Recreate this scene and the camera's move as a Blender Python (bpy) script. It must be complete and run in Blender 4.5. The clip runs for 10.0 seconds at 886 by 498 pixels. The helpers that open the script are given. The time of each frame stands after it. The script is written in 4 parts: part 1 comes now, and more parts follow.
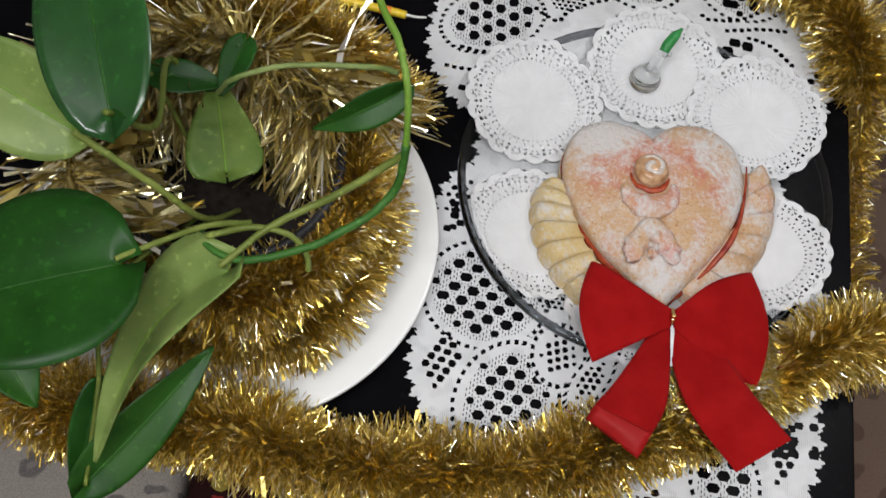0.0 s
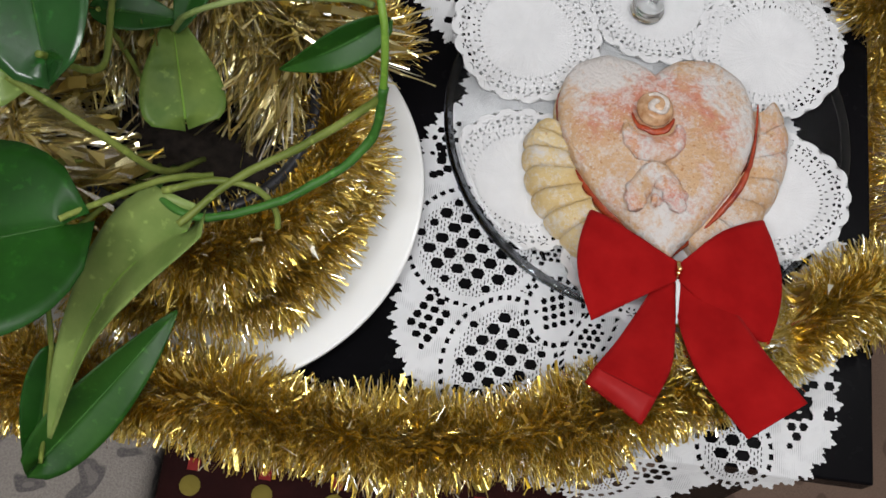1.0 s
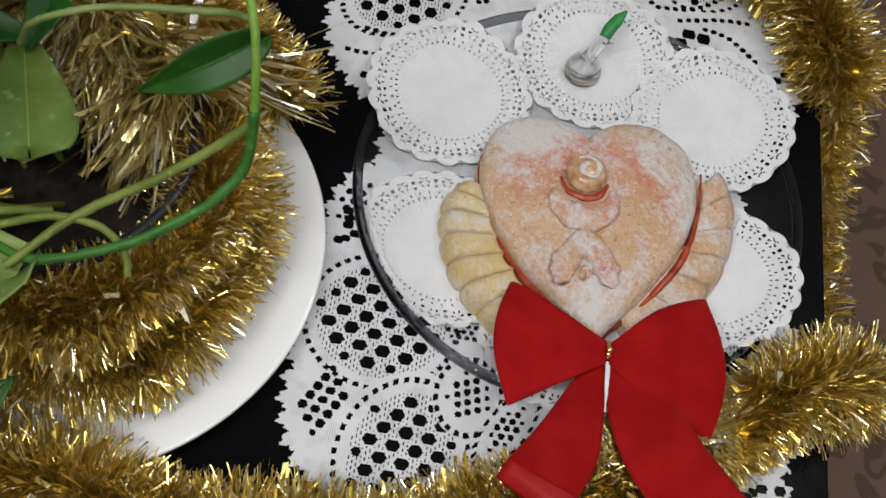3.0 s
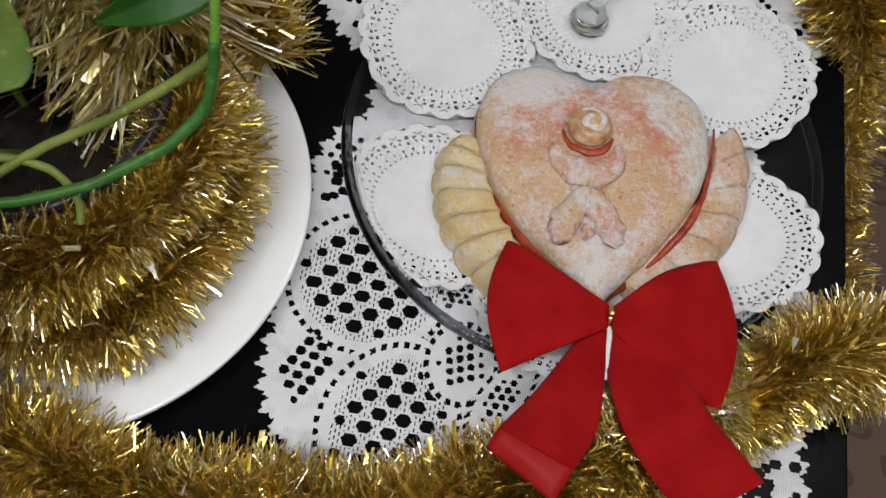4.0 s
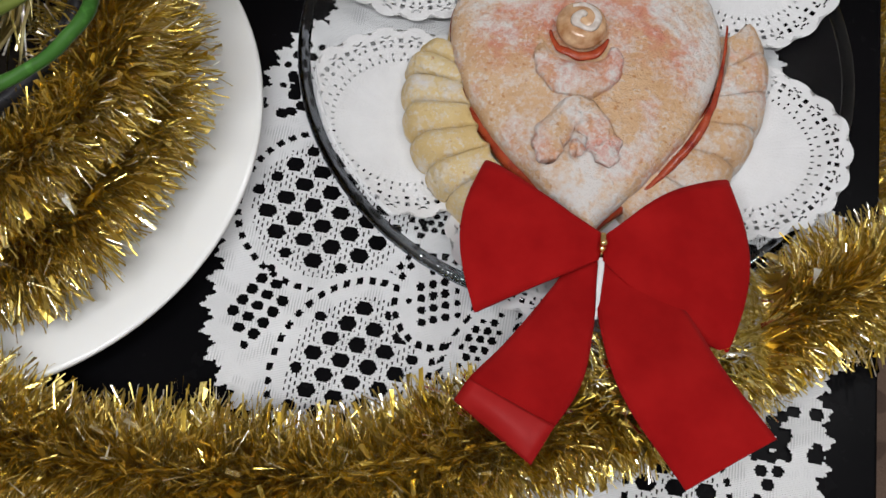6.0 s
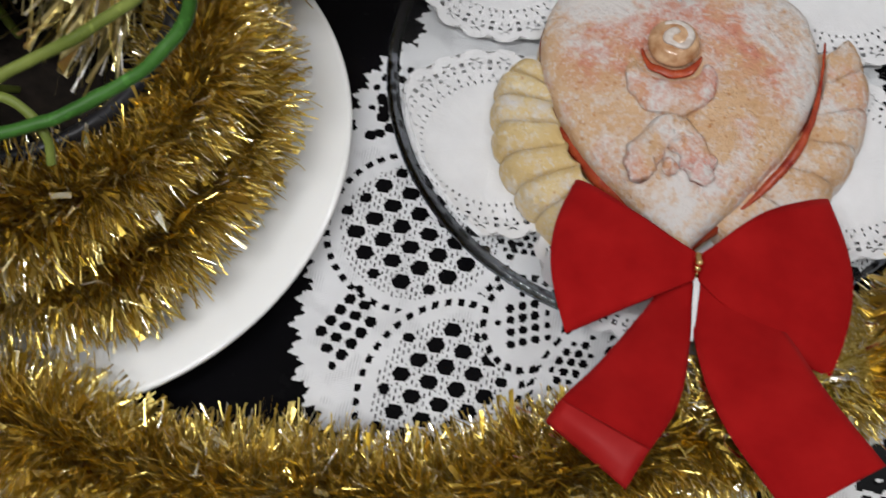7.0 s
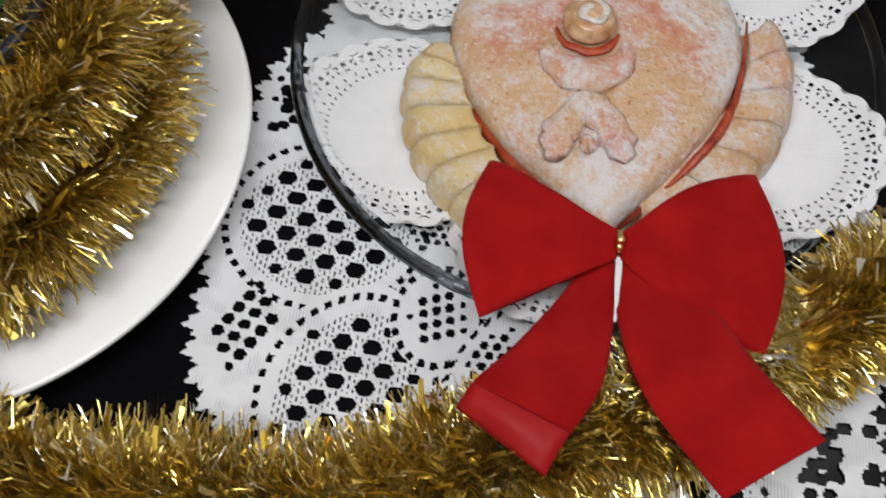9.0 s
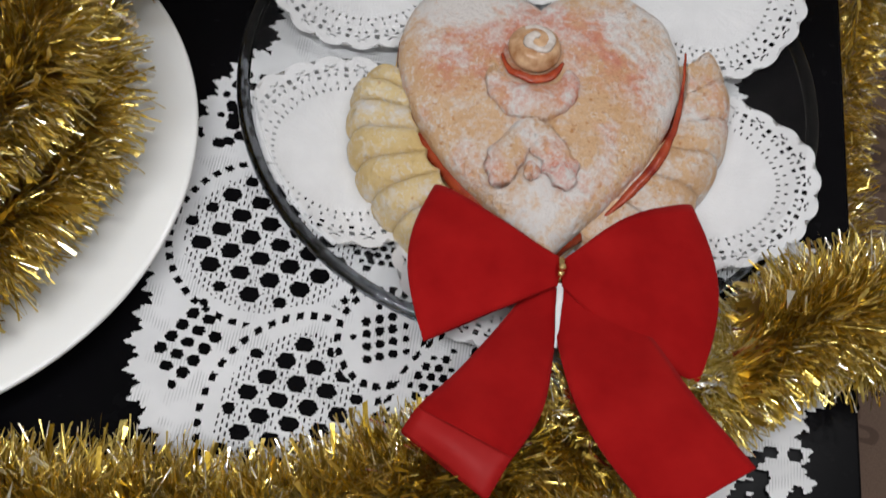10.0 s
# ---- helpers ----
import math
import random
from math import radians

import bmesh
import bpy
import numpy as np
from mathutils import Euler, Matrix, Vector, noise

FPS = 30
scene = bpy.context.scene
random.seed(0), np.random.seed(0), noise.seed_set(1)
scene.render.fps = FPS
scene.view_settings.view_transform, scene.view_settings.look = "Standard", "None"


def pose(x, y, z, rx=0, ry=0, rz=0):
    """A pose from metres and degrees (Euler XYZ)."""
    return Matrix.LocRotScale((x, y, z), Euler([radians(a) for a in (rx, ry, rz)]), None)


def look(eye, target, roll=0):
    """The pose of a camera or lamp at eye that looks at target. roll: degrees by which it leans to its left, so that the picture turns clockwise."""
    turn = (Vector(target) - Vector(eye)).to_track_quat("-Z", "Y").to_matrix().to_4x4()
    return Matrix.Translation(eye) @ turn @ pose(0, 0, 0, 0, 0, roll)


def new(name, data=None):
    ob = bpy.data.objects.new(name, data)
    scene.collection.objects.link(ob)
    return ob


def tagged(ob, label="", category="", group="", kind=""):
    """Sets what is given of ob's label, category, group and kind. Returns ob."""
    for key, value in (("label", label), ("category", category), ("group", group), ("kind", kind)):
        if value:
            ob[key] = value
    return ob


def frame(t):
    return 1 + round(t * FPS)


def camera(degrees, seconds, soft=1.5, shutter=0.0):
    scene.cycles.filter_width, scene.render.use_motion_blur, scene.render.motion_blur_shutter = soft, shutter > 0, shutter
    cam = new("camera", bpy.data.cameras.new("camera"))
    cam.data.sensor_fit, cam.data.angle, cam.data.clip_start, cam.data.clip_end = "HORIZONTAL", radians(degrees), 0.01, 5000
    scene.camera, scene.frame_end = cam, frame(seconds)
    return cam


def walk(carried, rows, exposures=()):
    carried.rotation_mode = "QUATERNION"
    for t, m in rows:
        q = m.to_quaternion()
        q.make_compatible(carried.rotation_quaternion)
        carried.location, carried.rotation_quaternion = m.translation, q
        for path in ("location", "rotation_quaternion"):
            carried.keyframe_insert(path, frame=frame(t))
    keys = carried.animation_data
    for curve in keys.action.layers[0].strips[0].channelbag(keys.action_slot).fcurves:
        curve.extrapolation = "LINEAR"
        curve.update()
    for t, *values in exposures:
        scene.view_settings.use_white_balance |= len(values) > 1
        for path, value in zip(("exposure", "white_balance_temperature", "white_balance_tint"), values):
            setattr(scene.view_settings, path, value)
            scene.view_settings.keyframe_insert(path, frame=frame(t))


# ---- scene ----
cam = camera(43.3, 10.0, 1.5, 0.4)
PATH = [
    (0, (0.047, 0.077, 0.906), (0.039, 0.907, -0.913), 8.0),
    (0.5, (0.046, 0.098, 0.878), (0.063, 0.865, -0.968), 9.2),
    (1, (0.051, 0.121, 0.843), (0.071, 0.842, -1.022), 9.4),
    (1.5, (0.053, 0.122, 0.799), (0.131, 0.884, -1.048), 13.9),
    (2, (0.068, 0.139, 0.776), (0.125, 1.04, -1.008), 12.1),
    (2.5, (0.084, 0.142, 0.762), (0.138, 1.076, -1.006), 12.5),
    (3, (0.101, 0.136, 0.735), (0.15, 1.059, -1.039), 12.4),
    (4.5, (0.143, 0.159, 0.662), (0.127, 1.021, -1.142), 9.0),
    (5, (0.158, 0.176, 0.639), (0.142, 0.993, -1.186), 7.5),
    (6.5, (0.166, 0.2, 0.599), (0.09, 0.926, -1.264), 3.9),
    (7, (0.162, 0.188, 0.595), (-0.025, 0.976, -1.234), -3.1),
    (7.5, (0.155, 0.199, 0.605), (-0.071, 1.02, -1.204), -6.2),
    (8, (0.174, 0.183, 0.582), (-0.064, 1.075, -1.192), -5.4),
    (8.5, (0.187, 0.177, 0.546), (-0.024, 1.146, -1.191), -2.1),
    (9, (0.19, 0.164, 0.532), (0.062, 1.102, -1.229), 0.7),
    (9.5, (0.182, 0.176, 0.534), (0.164, 1.057, -1.261), 7.3),
    (10, (0.178, 0.172, 0.547), (0.185, 1.117, -1.215), 9.1),
]
walk(cam, [(t, look(eye, target, roll)) for t, eye, target, roll in PATH],
     ((0, -0.88), (2, -0.90), (3.2, -1.02), (4.4, -1.02), (6.5, -0.96), (7.5, -1.02), (8.5, -1.02), (9, -0.90), (9.5, -0.95), (10, -1.00)))

# ---- light ----
world = bpy.data.worlds.new("room_air")
scene.world = world
world.use_nodes = True
world.node_tree.nodes["Background"].inputs[0].default_value = (0.9, 0.93, 1.0, 1)
world.node_tree.nodes["Background"].inputs[1].default_value = 0.25


def ceiling_lamp(name, eye, target, size_x, size_y, watts, colour):
    data = bpy.data.lights.new(name, "AREA")
    data.shape, data.size, data.size_y = "RECTANGLE", size_x, size_y
    data.energy, data.color = watts, colour
    lamp = new(name, data)
    lamp.matrix_world = look(eye, target)
    return lamp


ceiling_lamp("ceiling_tube_light", (0.10, -0.20, 1.66), (0.10, -0.15, 0.0), 1.1, 0.14, 34, (0.97, 0.98, 1.0))


def point_lamp(name, place, radius, watts, colour):
    data = bpy.data.lights.new(name, "POINT")
    data.shadow_soft_size, data.energy, data.color = radius, watts, colour
    lamp = new(name, data)
    lamp.location = place
    return lamp


# Two unseen lamps added to lift the bounce and sharpen tinsel sparkle.
point_lamp("added_fill_light", (-0.45, -0.15, 1.42), 0.06, 29, (0.97, 0.98, 1.0))
point_lamp("added_fill_light", (0.75, 0.95, 1.42), 0.06, 22, (0.97, 0.98, 1.0))


# ---- materials ----
def base_mat(name):
    m = bpy.data.materials.new(name)
    m.use_nodes = True
    return m, m.node_tree, m.node_tree.nodes["Principled BSDF"]


def add_node(tree, kind, **values):
    n = tree.nodes.new(kind)
    for key, value in values.items():
        n.inputs[key].default_value = value
    return n


def mixed(tree, fac, a, b):
    n = tree.nodes.new("ShaderNodeMix")
    n.data_type = "RGBA"
    if isinstance(fac, (int, float)):
        n.inputs[0].default_value = fac
    else:
        tree.links.new(fac, n.inputs[0])
    for slot, c in ((6, a), (7, b)):
        if isinstance(c, tuple):
            n.inputs[slot].default_value = (*c, 1)
        else:
            tree.links.new(c, n.inputs[slot])
    return n.outputs[2]


def ramp(tree, value, low, high):
    n = tree.nodes.new("ShaderNodeMapRange")
    n.inputs[1].default_value, n.inputs[2].default_value = low, high
    tree.links.new(value, n.inputs[0])
    return n.outputs[0]


def coords(tree):
    return tree.nodes.new("ShaderNodeTexCoord").outputs["Object"]


def noisy(tree, scale, detail=4.0, rough=0.55, vec=None):
    n = add_node(tree, "ShaderNodeTexNoise", Scale=scale, Detail=detail, Roughness=rough)
    tree.links.new(vec or coords(tree), n.inputs["Vector"])
    return n.outputs[0]


def bumped(tree, shader, height, strength, distance=0.001):
    n = add_node(tree, "ShaderNodeBump", Strength=strength, Distance=distance)
    tree.links.new(height, n.inputs["Height"])
    tree.links.new(n.outputs[0], shader.inputs["Normal"])


def surface(name, dark, light, scale, rough, metal=0.0, bump=0.2, bump_scale=300.0, rough_var=0.08, **extra):
    m, tree, s = base_mat(name)
    big = ramp(tree, noisy(tree, scale), 0.3, 0.7)
    tree.links.new(mixed(tree, big, dark, light), s.inputs["Base Color"])
    fine = noisy(tree, bump_scale, 3.0)
    r = tree.nodes.new("ShaderNodeMapRange")
    r.inputs[3].default_value, r.inputs[4].default_value = rough - rough_var, rough + rough_var
    tree.links.new(fine, r.inputs[0])
    tree.links.new(r.outputs[0], s.inputs["Roughness"])
    s.inputs["Metallic"].default_value = metal
    bumped(tree, s, fine, bump)
    for key, value in extra.items():
        s.inputs[key.replace("_", " ")].default_value = value
    return m


black_lacquer = surface("black_lacquer", (0.0022, 0.0022, 0.0026), (0.004, 0.0036, 0.0045), 9, 0.25, bump=0.02, bump_scale=90, Specular_IOR_Level=0.045)
black_plastic = surface("black_plastic", (0.012, 0.012, 0.014), (0.025, 0.025, 0.030), 30, 0.3, bump=0.06)
soil_mat = surface("soil", (0.006, 0.005, 0.004), (0.02, 0.015, 0.012), 120, 0.9, bump=1.0, bump_scale=220, Specular_IOR_Level=0.08)
porcelain = surface("white_porcelain", (0.83, 0.83, 0.82), (0.86, 0.86, 0.85), 12, 0.14, bump=0.015, bump_scale=60, rough_var=0.04)
paper = surface("doily_paper", (0.66, 0.66, 0.67), (0.72, 0.72, 0.73), 60, 0.75, bump=0.35, bump_scale=700)
wall_paint = surface("wall_paint", (0.72, 0.70, 0.66), (0.78, 0.76, 0.72), 3, 0.8, bump=0.1, bump_scale=80)
ceiling_paint = surface("ceiling_paint", (0.80, 0.80, 0.79), (0.84, 0.84, 0.83), 3, 0.85, bump=0.1, bump_scale=80)
jam_mat = surface("red_jam", (0.20, 0.013, 0.006), (0.44, 0.075, 0.025), 90, 0.25, bump=0.4, bump_scale=250)
yellow_wax = surface("yellow_wax", (0.80, 0.55, 0.02), (0.85, 0.62, 0.04), 90, 0.4, bump=0.05)
orange_wax = surface("orange_wax", (0.75, 0.20, 0.02), (0.80, 0.26, 0.03), 90, 0.4, bump=0.05)
white_wick = surface("white_wick", (0.75, 0.75, 0.72), (0.8, 0.8, 0.78), 200, 0.8, bump=0.4)
green_plastic = surface("green_plastic", (0.015, 0.17, 0.035), (0.03, 0.27, 0.06), 90, 0.5, bump=0.1)
gold_bead = surface("gold_wire", (0.75, 0.52, 0.2), (0.85, 0.62, 0.28), 200, 0.2, metal=1.0, bump=0.1)
wire_core = surface("twisted_wire", (0.25, 0.18, 0.05), (0.4, 0.3, 0.1), 200, 0.35, metal=1.0)
dark_wood = surface("dark_wood", (0.02, 0.011, 0.007), (0.045, 0.025, 0.015), 25, 0.4, bump=0.15)


def glass_material(name, rough, tint):
    m, tree, s = base_mat(name)
    s.inputs["Base Color"].default_value = (*tint, 1)
    s.inputs["Transmission Weight"].default_value = 1.0
    s.inputs["IOR"].default_value = 1.48
    fine = noisy(tree, 60)
    r = tree.nodes.new("ShaderNodeMapRange")
    r.inputs[3].default_value, r.inputs[4].default_value = rough, rough + 0.03
    tree.links.new(fine, r.inputs[0])
    tree.links.new(r.outputs[0], s.inputs["Roughness"])
    return m


def thin_glass_material():
    m, tree, s = base_mat("thin_clear_glass")
    out = tree.nodes["Material Output"]
    clear = add_node(tree, "ShaderNodeBsdfTransparent", Color=(0.982, 0.986, 0.986, 1))
    gloss = add_node(tree, "ShaderNodeBsdfGlossy", Color=(1, 1, 1, 1), Roughness=0.04)
    fres = add_node(tree, "ShaderNodeFresnel", IOR=1.25)
    mix = tree.nodes.new("ShaderNodeMixShader")
    bump = add_node(tree, "ShaderNodeBump", Strength=0.05, Distance=0.001)
    tree.links.new(noisy(tree, 40), bump.inputs["Height"])
    tree.links.new(bump.outputs[0], gloss.inputs["Normal"])
    tree.links.new(fres.outputs[0], mix.inputs[0])
    tree.links.new(clear.outputs[0], mix.inputs[1])
    tree.links.new(gloss.outputs[0], mix.inputs[2])
    tree.links.new(mix.outputs[0], out.inputs["Surface"])
    tree.nodes.remove(s)
    return m


thin_glass = thin_glass_material()
clear_glass = glass_material("clear_glass", 0.01, (0.97, 0.98, 0.98))
# Grey tint stands in for the dark table refracted in the rim.
rim_glass = glass_material("refraction_tinted_glass", 0.02, (0.22, 0.23, 0.25))
frosted_plastic = glass_material("frosted_plastic", 0.2, (0.93, 0.95, 0.95))


def tinsel_material(name, dark, light, glint):
    m, tree, s = base_mat(name)
    geo = tree.nodes.new("ShaderNodeNewGeometry")
    pick = geo.outputs["Random Per Island"]
    deep = mixed(tree, ramp(tree, pick, 0.0, 0.72), dark, light)
    # Near-white colour on some strands paints glints into the foil.
    col = mixed(tree, ramp(tree, pick, 0.75, 0.85), deep, glint)
    tree.links.new(col, s.inputs["Base Color"])
    s.inputs["Metallic"].default_value = 1.0
    r = tree.nodes.new("ShaderNodeMapRange")
    r.inputs[3].default_value, r.inputs[4].default_value = 0.36, 0.19
    tree.links.new(pick, r.inputs[0])
    tree.links.new(r.outputs[0], s.inputs["Roughness"])
    bumped(tree, s, noisy(tree, 500, 2.0), 0.25)
    return m


tinsel_foil = tinsel_material("gold_tinsel_foil", (0.44, 0.28, 0.02), (1.0, 0.81, 0.28), (1.0, 0.97, 0.86))
silver_foil = tinsel_material("silver_gold_tinsel_foil", (0.40, 0.30, 0.06), (0.98, 0.88, 0.50), (1.0, 0.99, 0.94))


def lace_material():
    m, tree, s = base_mat("white_cotton_lace")
    vec = coords(tree)
    wave = add_node(tree, "ShaderNodeTexWave", Scale=320.0, Distortion=2.5, Detail=2.0)
    wave.wave_type, wave.bands_direction = "BANDS", "Y"
    tree.links.new(vec, wave.inputs["Vector"])
    blot = noisy(tree, 25)
    hatch = add_node(tree, "ShaderNodeTexWave", Scale=190.0, Distortion=1.2, Detail=1.0)
    hatch.wave_type, hatch.bands_direction = "BANDS", "X"
    tree.links.new(vec, hatch.inputs["Vector"])
    open_weave = tree.nodes.new("ShaderNodeMath")
    open_weave.operation = "MULTIPLY"
    tree.links.new(ramp(tree, hatch.outputs[1], 0.45, 0.85), open_weave.inputs[0])
    tree.links.new(ramp(tree, noisy(tree, 55, 2), 0.50, 0.62), open_weave.inputs[1])
    cloth = mixed(tree, ramp(tree, blot, 0.3, 0.7), (0.67, 0.67, 0.68), (0.77, 0.77, 0.78))
    tree.links.new(mixed(tree, open_weave.outputs[0], cloth, (0.52, 0.52, 0.53)), s.inputs["Base Color"])
    s.inputs["Roughness"].default_value = 0.9
    bumped(tree, s, wave.outputs[1], 0.5, 0.0008)
    return m


lace_cotton = lace_material()


def velvet_material():
    m, tree, s = base_mat("red_velvet")
    pile = noisy(tree, 900, 3)
    brush = noisy(tree, 35, 3)
    tree.links.new(mixed(tree, ramp(tree, brush, 0.35, 0.7), (0.25, 0.0035, 0.004), (0.325, 0.007, 0.007)), s.inputs["Base Color"])
    s.inputs["Roughness"].default_value = 0.95
    s.inputs["Specular IOR Level"].default_value = 0.1
    s.inputs["Sheen Weight"].default_value = 0.12
    s.inputs["Sheen Tint"].default_value = (1.0, 0.15, 0.15, 1)
    s.inputs["Sheen Roughness"].default_value = 0.4
    bumped(tree, s, pile, 0.3, 0.0005)
    return m


velvet = velvet_material()
# Lighter, glossier red for the sheen on the bow's turned-up end.
sheen_red = surface("sheen_red", (0.27, 0.005, 0.005), (0.32, 0.009, 0.009), 40, 0.55, bump=0.15, Specular_IOR_Level=0.18)


def pastry_material(name, sugar, stain, pale=False, cheeks=(), dusted=()):
    """Baked dough: golden crust, red fruit stains and patches of powdered sugar."""
    m, tree, s = base_mat(name)
    brown = mixed(tree, ramp(tree, noisy(tree, 32, 4), 0.32, 0.68),
                  (0.66, 0.45, 0.17) if pale else (0.62, 0.36, 0.18), (0.76, 0.60, 0.32) if pale else (0.72, 0.49, 0.30))
    speck = ramp(tree, noisy(tree, 260, 2), 0.66 if pale else 0.60, 0.85 if pale else 0.72)
    crust = mixed(tree, speck, brown, (0.52, 0.22, 0.07))
    blush = ramp(tree, noisy(tree, 24, 3), 0.62 - stain, 0.80 - stain)
    crust = mixed(tree, blush, crust, (0.66, 0.20, 0.13))
    vec = coords(tree)

    def spot(x, y, r):
        d = tree.nodes.new("ShaderNodeVectorMath")
        d.operation = "DISTANCE"
        tree.links.new(vec, d.inputs[0])
        d.inputs[1].default_value = (x, y, 0.035)
        return ramp(tree, d.outputs["Value"], r, 0.35 * r)

    def blend_math(op, a, b):
        n = tree.nodes.new("ShaderNodeMath")
        n.operation = op
        for slot, value in enumerate((a, b)):
            if isinstance(value, float):
                n.inputs[slot].default_value = value
            else:
                tree.links.new(value, n.inputs[slot])
        return n.outputs[0]

    smear = ramp(tree, noisy(tree, 60, 5, 0.7), 0.36, 0.60)
    for x, y, r in cheeks:
        crust = mixed(tree, blend_math("MULTIPLY", spot(x, y, r), smear), crust, (0.62, 0.23, 0.15))
    cover = noisy(tree, 48, 4, 0.6)
    grain = noisy(tree, 210, 5, 0.72)
    total = tree.nodes.new("ShaderNodeMath")
    total.operation = "MULTIPLY_ADD"
    total.inputs[1].default_value = 1.15
    tree.links.new(cover, total.inputs[0])
    tree.links.new(grain, total.inputs[2])
    amount = total.outputs[0]
    for x, y, r in dusted:
        amount = blend_math("ADD", amount, blend_math("MULTIPLY", spot(x, y, r), 0.23))
    dust = ramp(tree, amount, 1.12 - sugar, 1.46 - sugar)
    crystals = blend_math("MULTIPLY", ramp(tree, noisy(tree, 330, 4, 0.65), 0.55, 0.625), 0.68)
    crystals = blend_math("MULTIPLY", crystals, ramp(tree, noisy(tree, 38, 3), 0.34, 0.58))
    sugared = mixed(tree, dust, crust, (0.74, 0.69, 0.66))
    tree.links.new(mixed(tree, crystals, sugared, (0.76, 0.72, 0.69)), s.inputs["Base Color"])
    s.inputs["Roughness"].default_value = 0.65
    s.inputs["Subsurface Weight"].default_value = 0.0
    bumped(tree, s, grain, 1.0, 0.0034)
    return m


crust_sugar = pastry_material("sugared_crust", 0.08, 0.08, False, ((-0.040, 0.040, 0.040), (-0.052, 0.018, 0.026), (0.030, 0.040, 0.030), (0.058, 0.022, 0.026), (-0.016, 0.050, 0.034)),
                              ((-0.065, 0.062, 0.050), (-0.058, 0.074, 0.040), (-0.03, 0.080, 0.035), (0.055, 0.070, 0.045), (0.068, 0.02, 0.034), (0.012, -0.066, 0.045)))
crust_plain = pastry_material("golden_crust", 0.05, -0.15, True)
crust_side = pastry_material("dusted_golden_crust", 0.12, 0.02)
crust_white = pastry_material("heavily_sugared_crust", 0.17, 0.22)
swirl_mat = surface("mottled_pale_swirl", (0.42, 0.33, 0.27), (0.74, 0.70, 0.67), 160, 0.35, bump=0.2)
crust_glaze = surface("amber_glazed_dough", (0.30, 0.11, 0.03), (0.68, 0.46, 0.28), 110, 0.16, bump=0.2, bump_scale=120)


def leaf_material(name, dark, light, rough=0.42, gloss=0.2):
    m, tree, s = base_mat(name)
    col = mixed(tree, ramp(tree, noisy(tree, 28, 4), 0.35, 0.7), dark, light)
    col = mixed(tree, ramp(tree, noisy(tree, 140, 3), 0.6, 0.8), col, tuple(min(1.0, 1.6 * c) for c in light))
    tree.links.new(col, s.inputs["Base Color"])
    s.inputs["Roughness"].default_value = rough
    s.inputs["Specular IOR Level"].default_value = gloss
    bumped(tree, s, noisy(tree, 110, 3), 0.15, 0.001)
    return m


leaf_dark = leaf_material("dark_leaf", (0.006, 0.036, 0.003), (0.012, 0.064, 0.006))
leaf_glossy = leaf_material("dark_glossy_leaf", (0.007, 0.040, 0.006), (0.013, 0.066, 0.011), 0.24, 0.5)
leaf_mid = leaf_material("green_leaf", (0.010, 0.050, 0.005), (0.024, 0.086, 0.010))
leaf_pale = leaf_material("pale_leaf", (0.11, 0.17, 0.040), (0.19, 0.25, 0.07))
leaf_olive = leaf_material("olive_leaf", (0.055, 0.105, 0.015), (0.13, 0.18, 0.04))
stem_olive = leaf_material("olive_stem", (0.085, 0.115, 0.018), (0.17, 0.205, 0.045))
stem_pale = leaf_material("pale_stem", (0.12, 0.165, 0.045), (0.24, 0.29, 0.10))
stem_dark = leaf_material("dark_green_stem", (0.025, 0.09, 0.012), (0.05, 0.145, 0.025))
stem_green = leaf_material("green_stem", (0.10, 0.21, 0.022), (0.20, 0.31, 0.05))


def motif_material(name, ground, motif, edge, scale, rough):
    """Woven cloth with curling flower motifs."""
    m, tree, s = base_mat(name)
    vec = coords(tree)
    warp = add_node(tree, "ShaderNodeTexNoise", Scale=scale * 0.6, Detail=2.0)
    tree.links.new(vec, warp.inputs["Vector"])
    add = tree.nodes.new("ShaderNodeVectorMath")
    add.operation = "MULTIPLY_ADD"
    add.inputs[1].default_value = (0.12, 0.12, 0.12)
    tree.links.new(warp.outputs[1], add.inputs[0])
    tree.links.new(vec, add.inputs[2])
    cell = add_node(tree, "ShaderNodeTexVoronoi", Scale=scale)
    tree.links.new(add.outputs[0], cell.inputs["Vector"])
    body = ramp(tree, cell.outputs[0], 0.42, 0.38)
    rim = ramp(tree, cell.outputs[0], 0.24, 0.21)
    col = mixed(tree, body, ground, motif)
    col = mixed(tree, rim, col, edge)
    weave = noisy(tree, 420, 2)
    tree.links.new(mixed(tree, ramp(tree, weave, 0.3, 0.9), col, tuple(0.6 * c for c in ground)), s.inputs["Base Color"])
    s.inputs["Roughness"].default_value = rough
    bumped(tree, s, weave, 0.6, 0.002)
    return m


carpet_cloth = motif_material("brown_damask_carpet", (0.20, 0.130, 0.095), (0.095, 0.058, 0.043), (0.185, 0.120, 0.087), 15.0, 0.9)
floral_cloth = motif_material("cream_floral_cloth", (0.30, 0.265, 0.235), (0.085, 0.076, 0.076), (0.18, 0.155, 0.148), 22.0, 0.9)
maroon_cloth = surface("dark_maroon_cloth", (0.012, 0.004, 0.004), (0.030, 0.008, 0.007), 14, 0.9, bump=0.5, Specular_IOR_Level=0.1)
red_dot = surface("red_embroidery", (0.20, 0.011, 0.009), (0.26, 0.015, 0.013), 60, 0.9, bump=0.5)
yellow_dot = surface("yellow_embroidery", (0.17, 0.13, 0.015), (0.22, 0.17, 0.025), 60, 0.9, bump=0.5)

# ---- helpers of this scene ----
BASE = {}


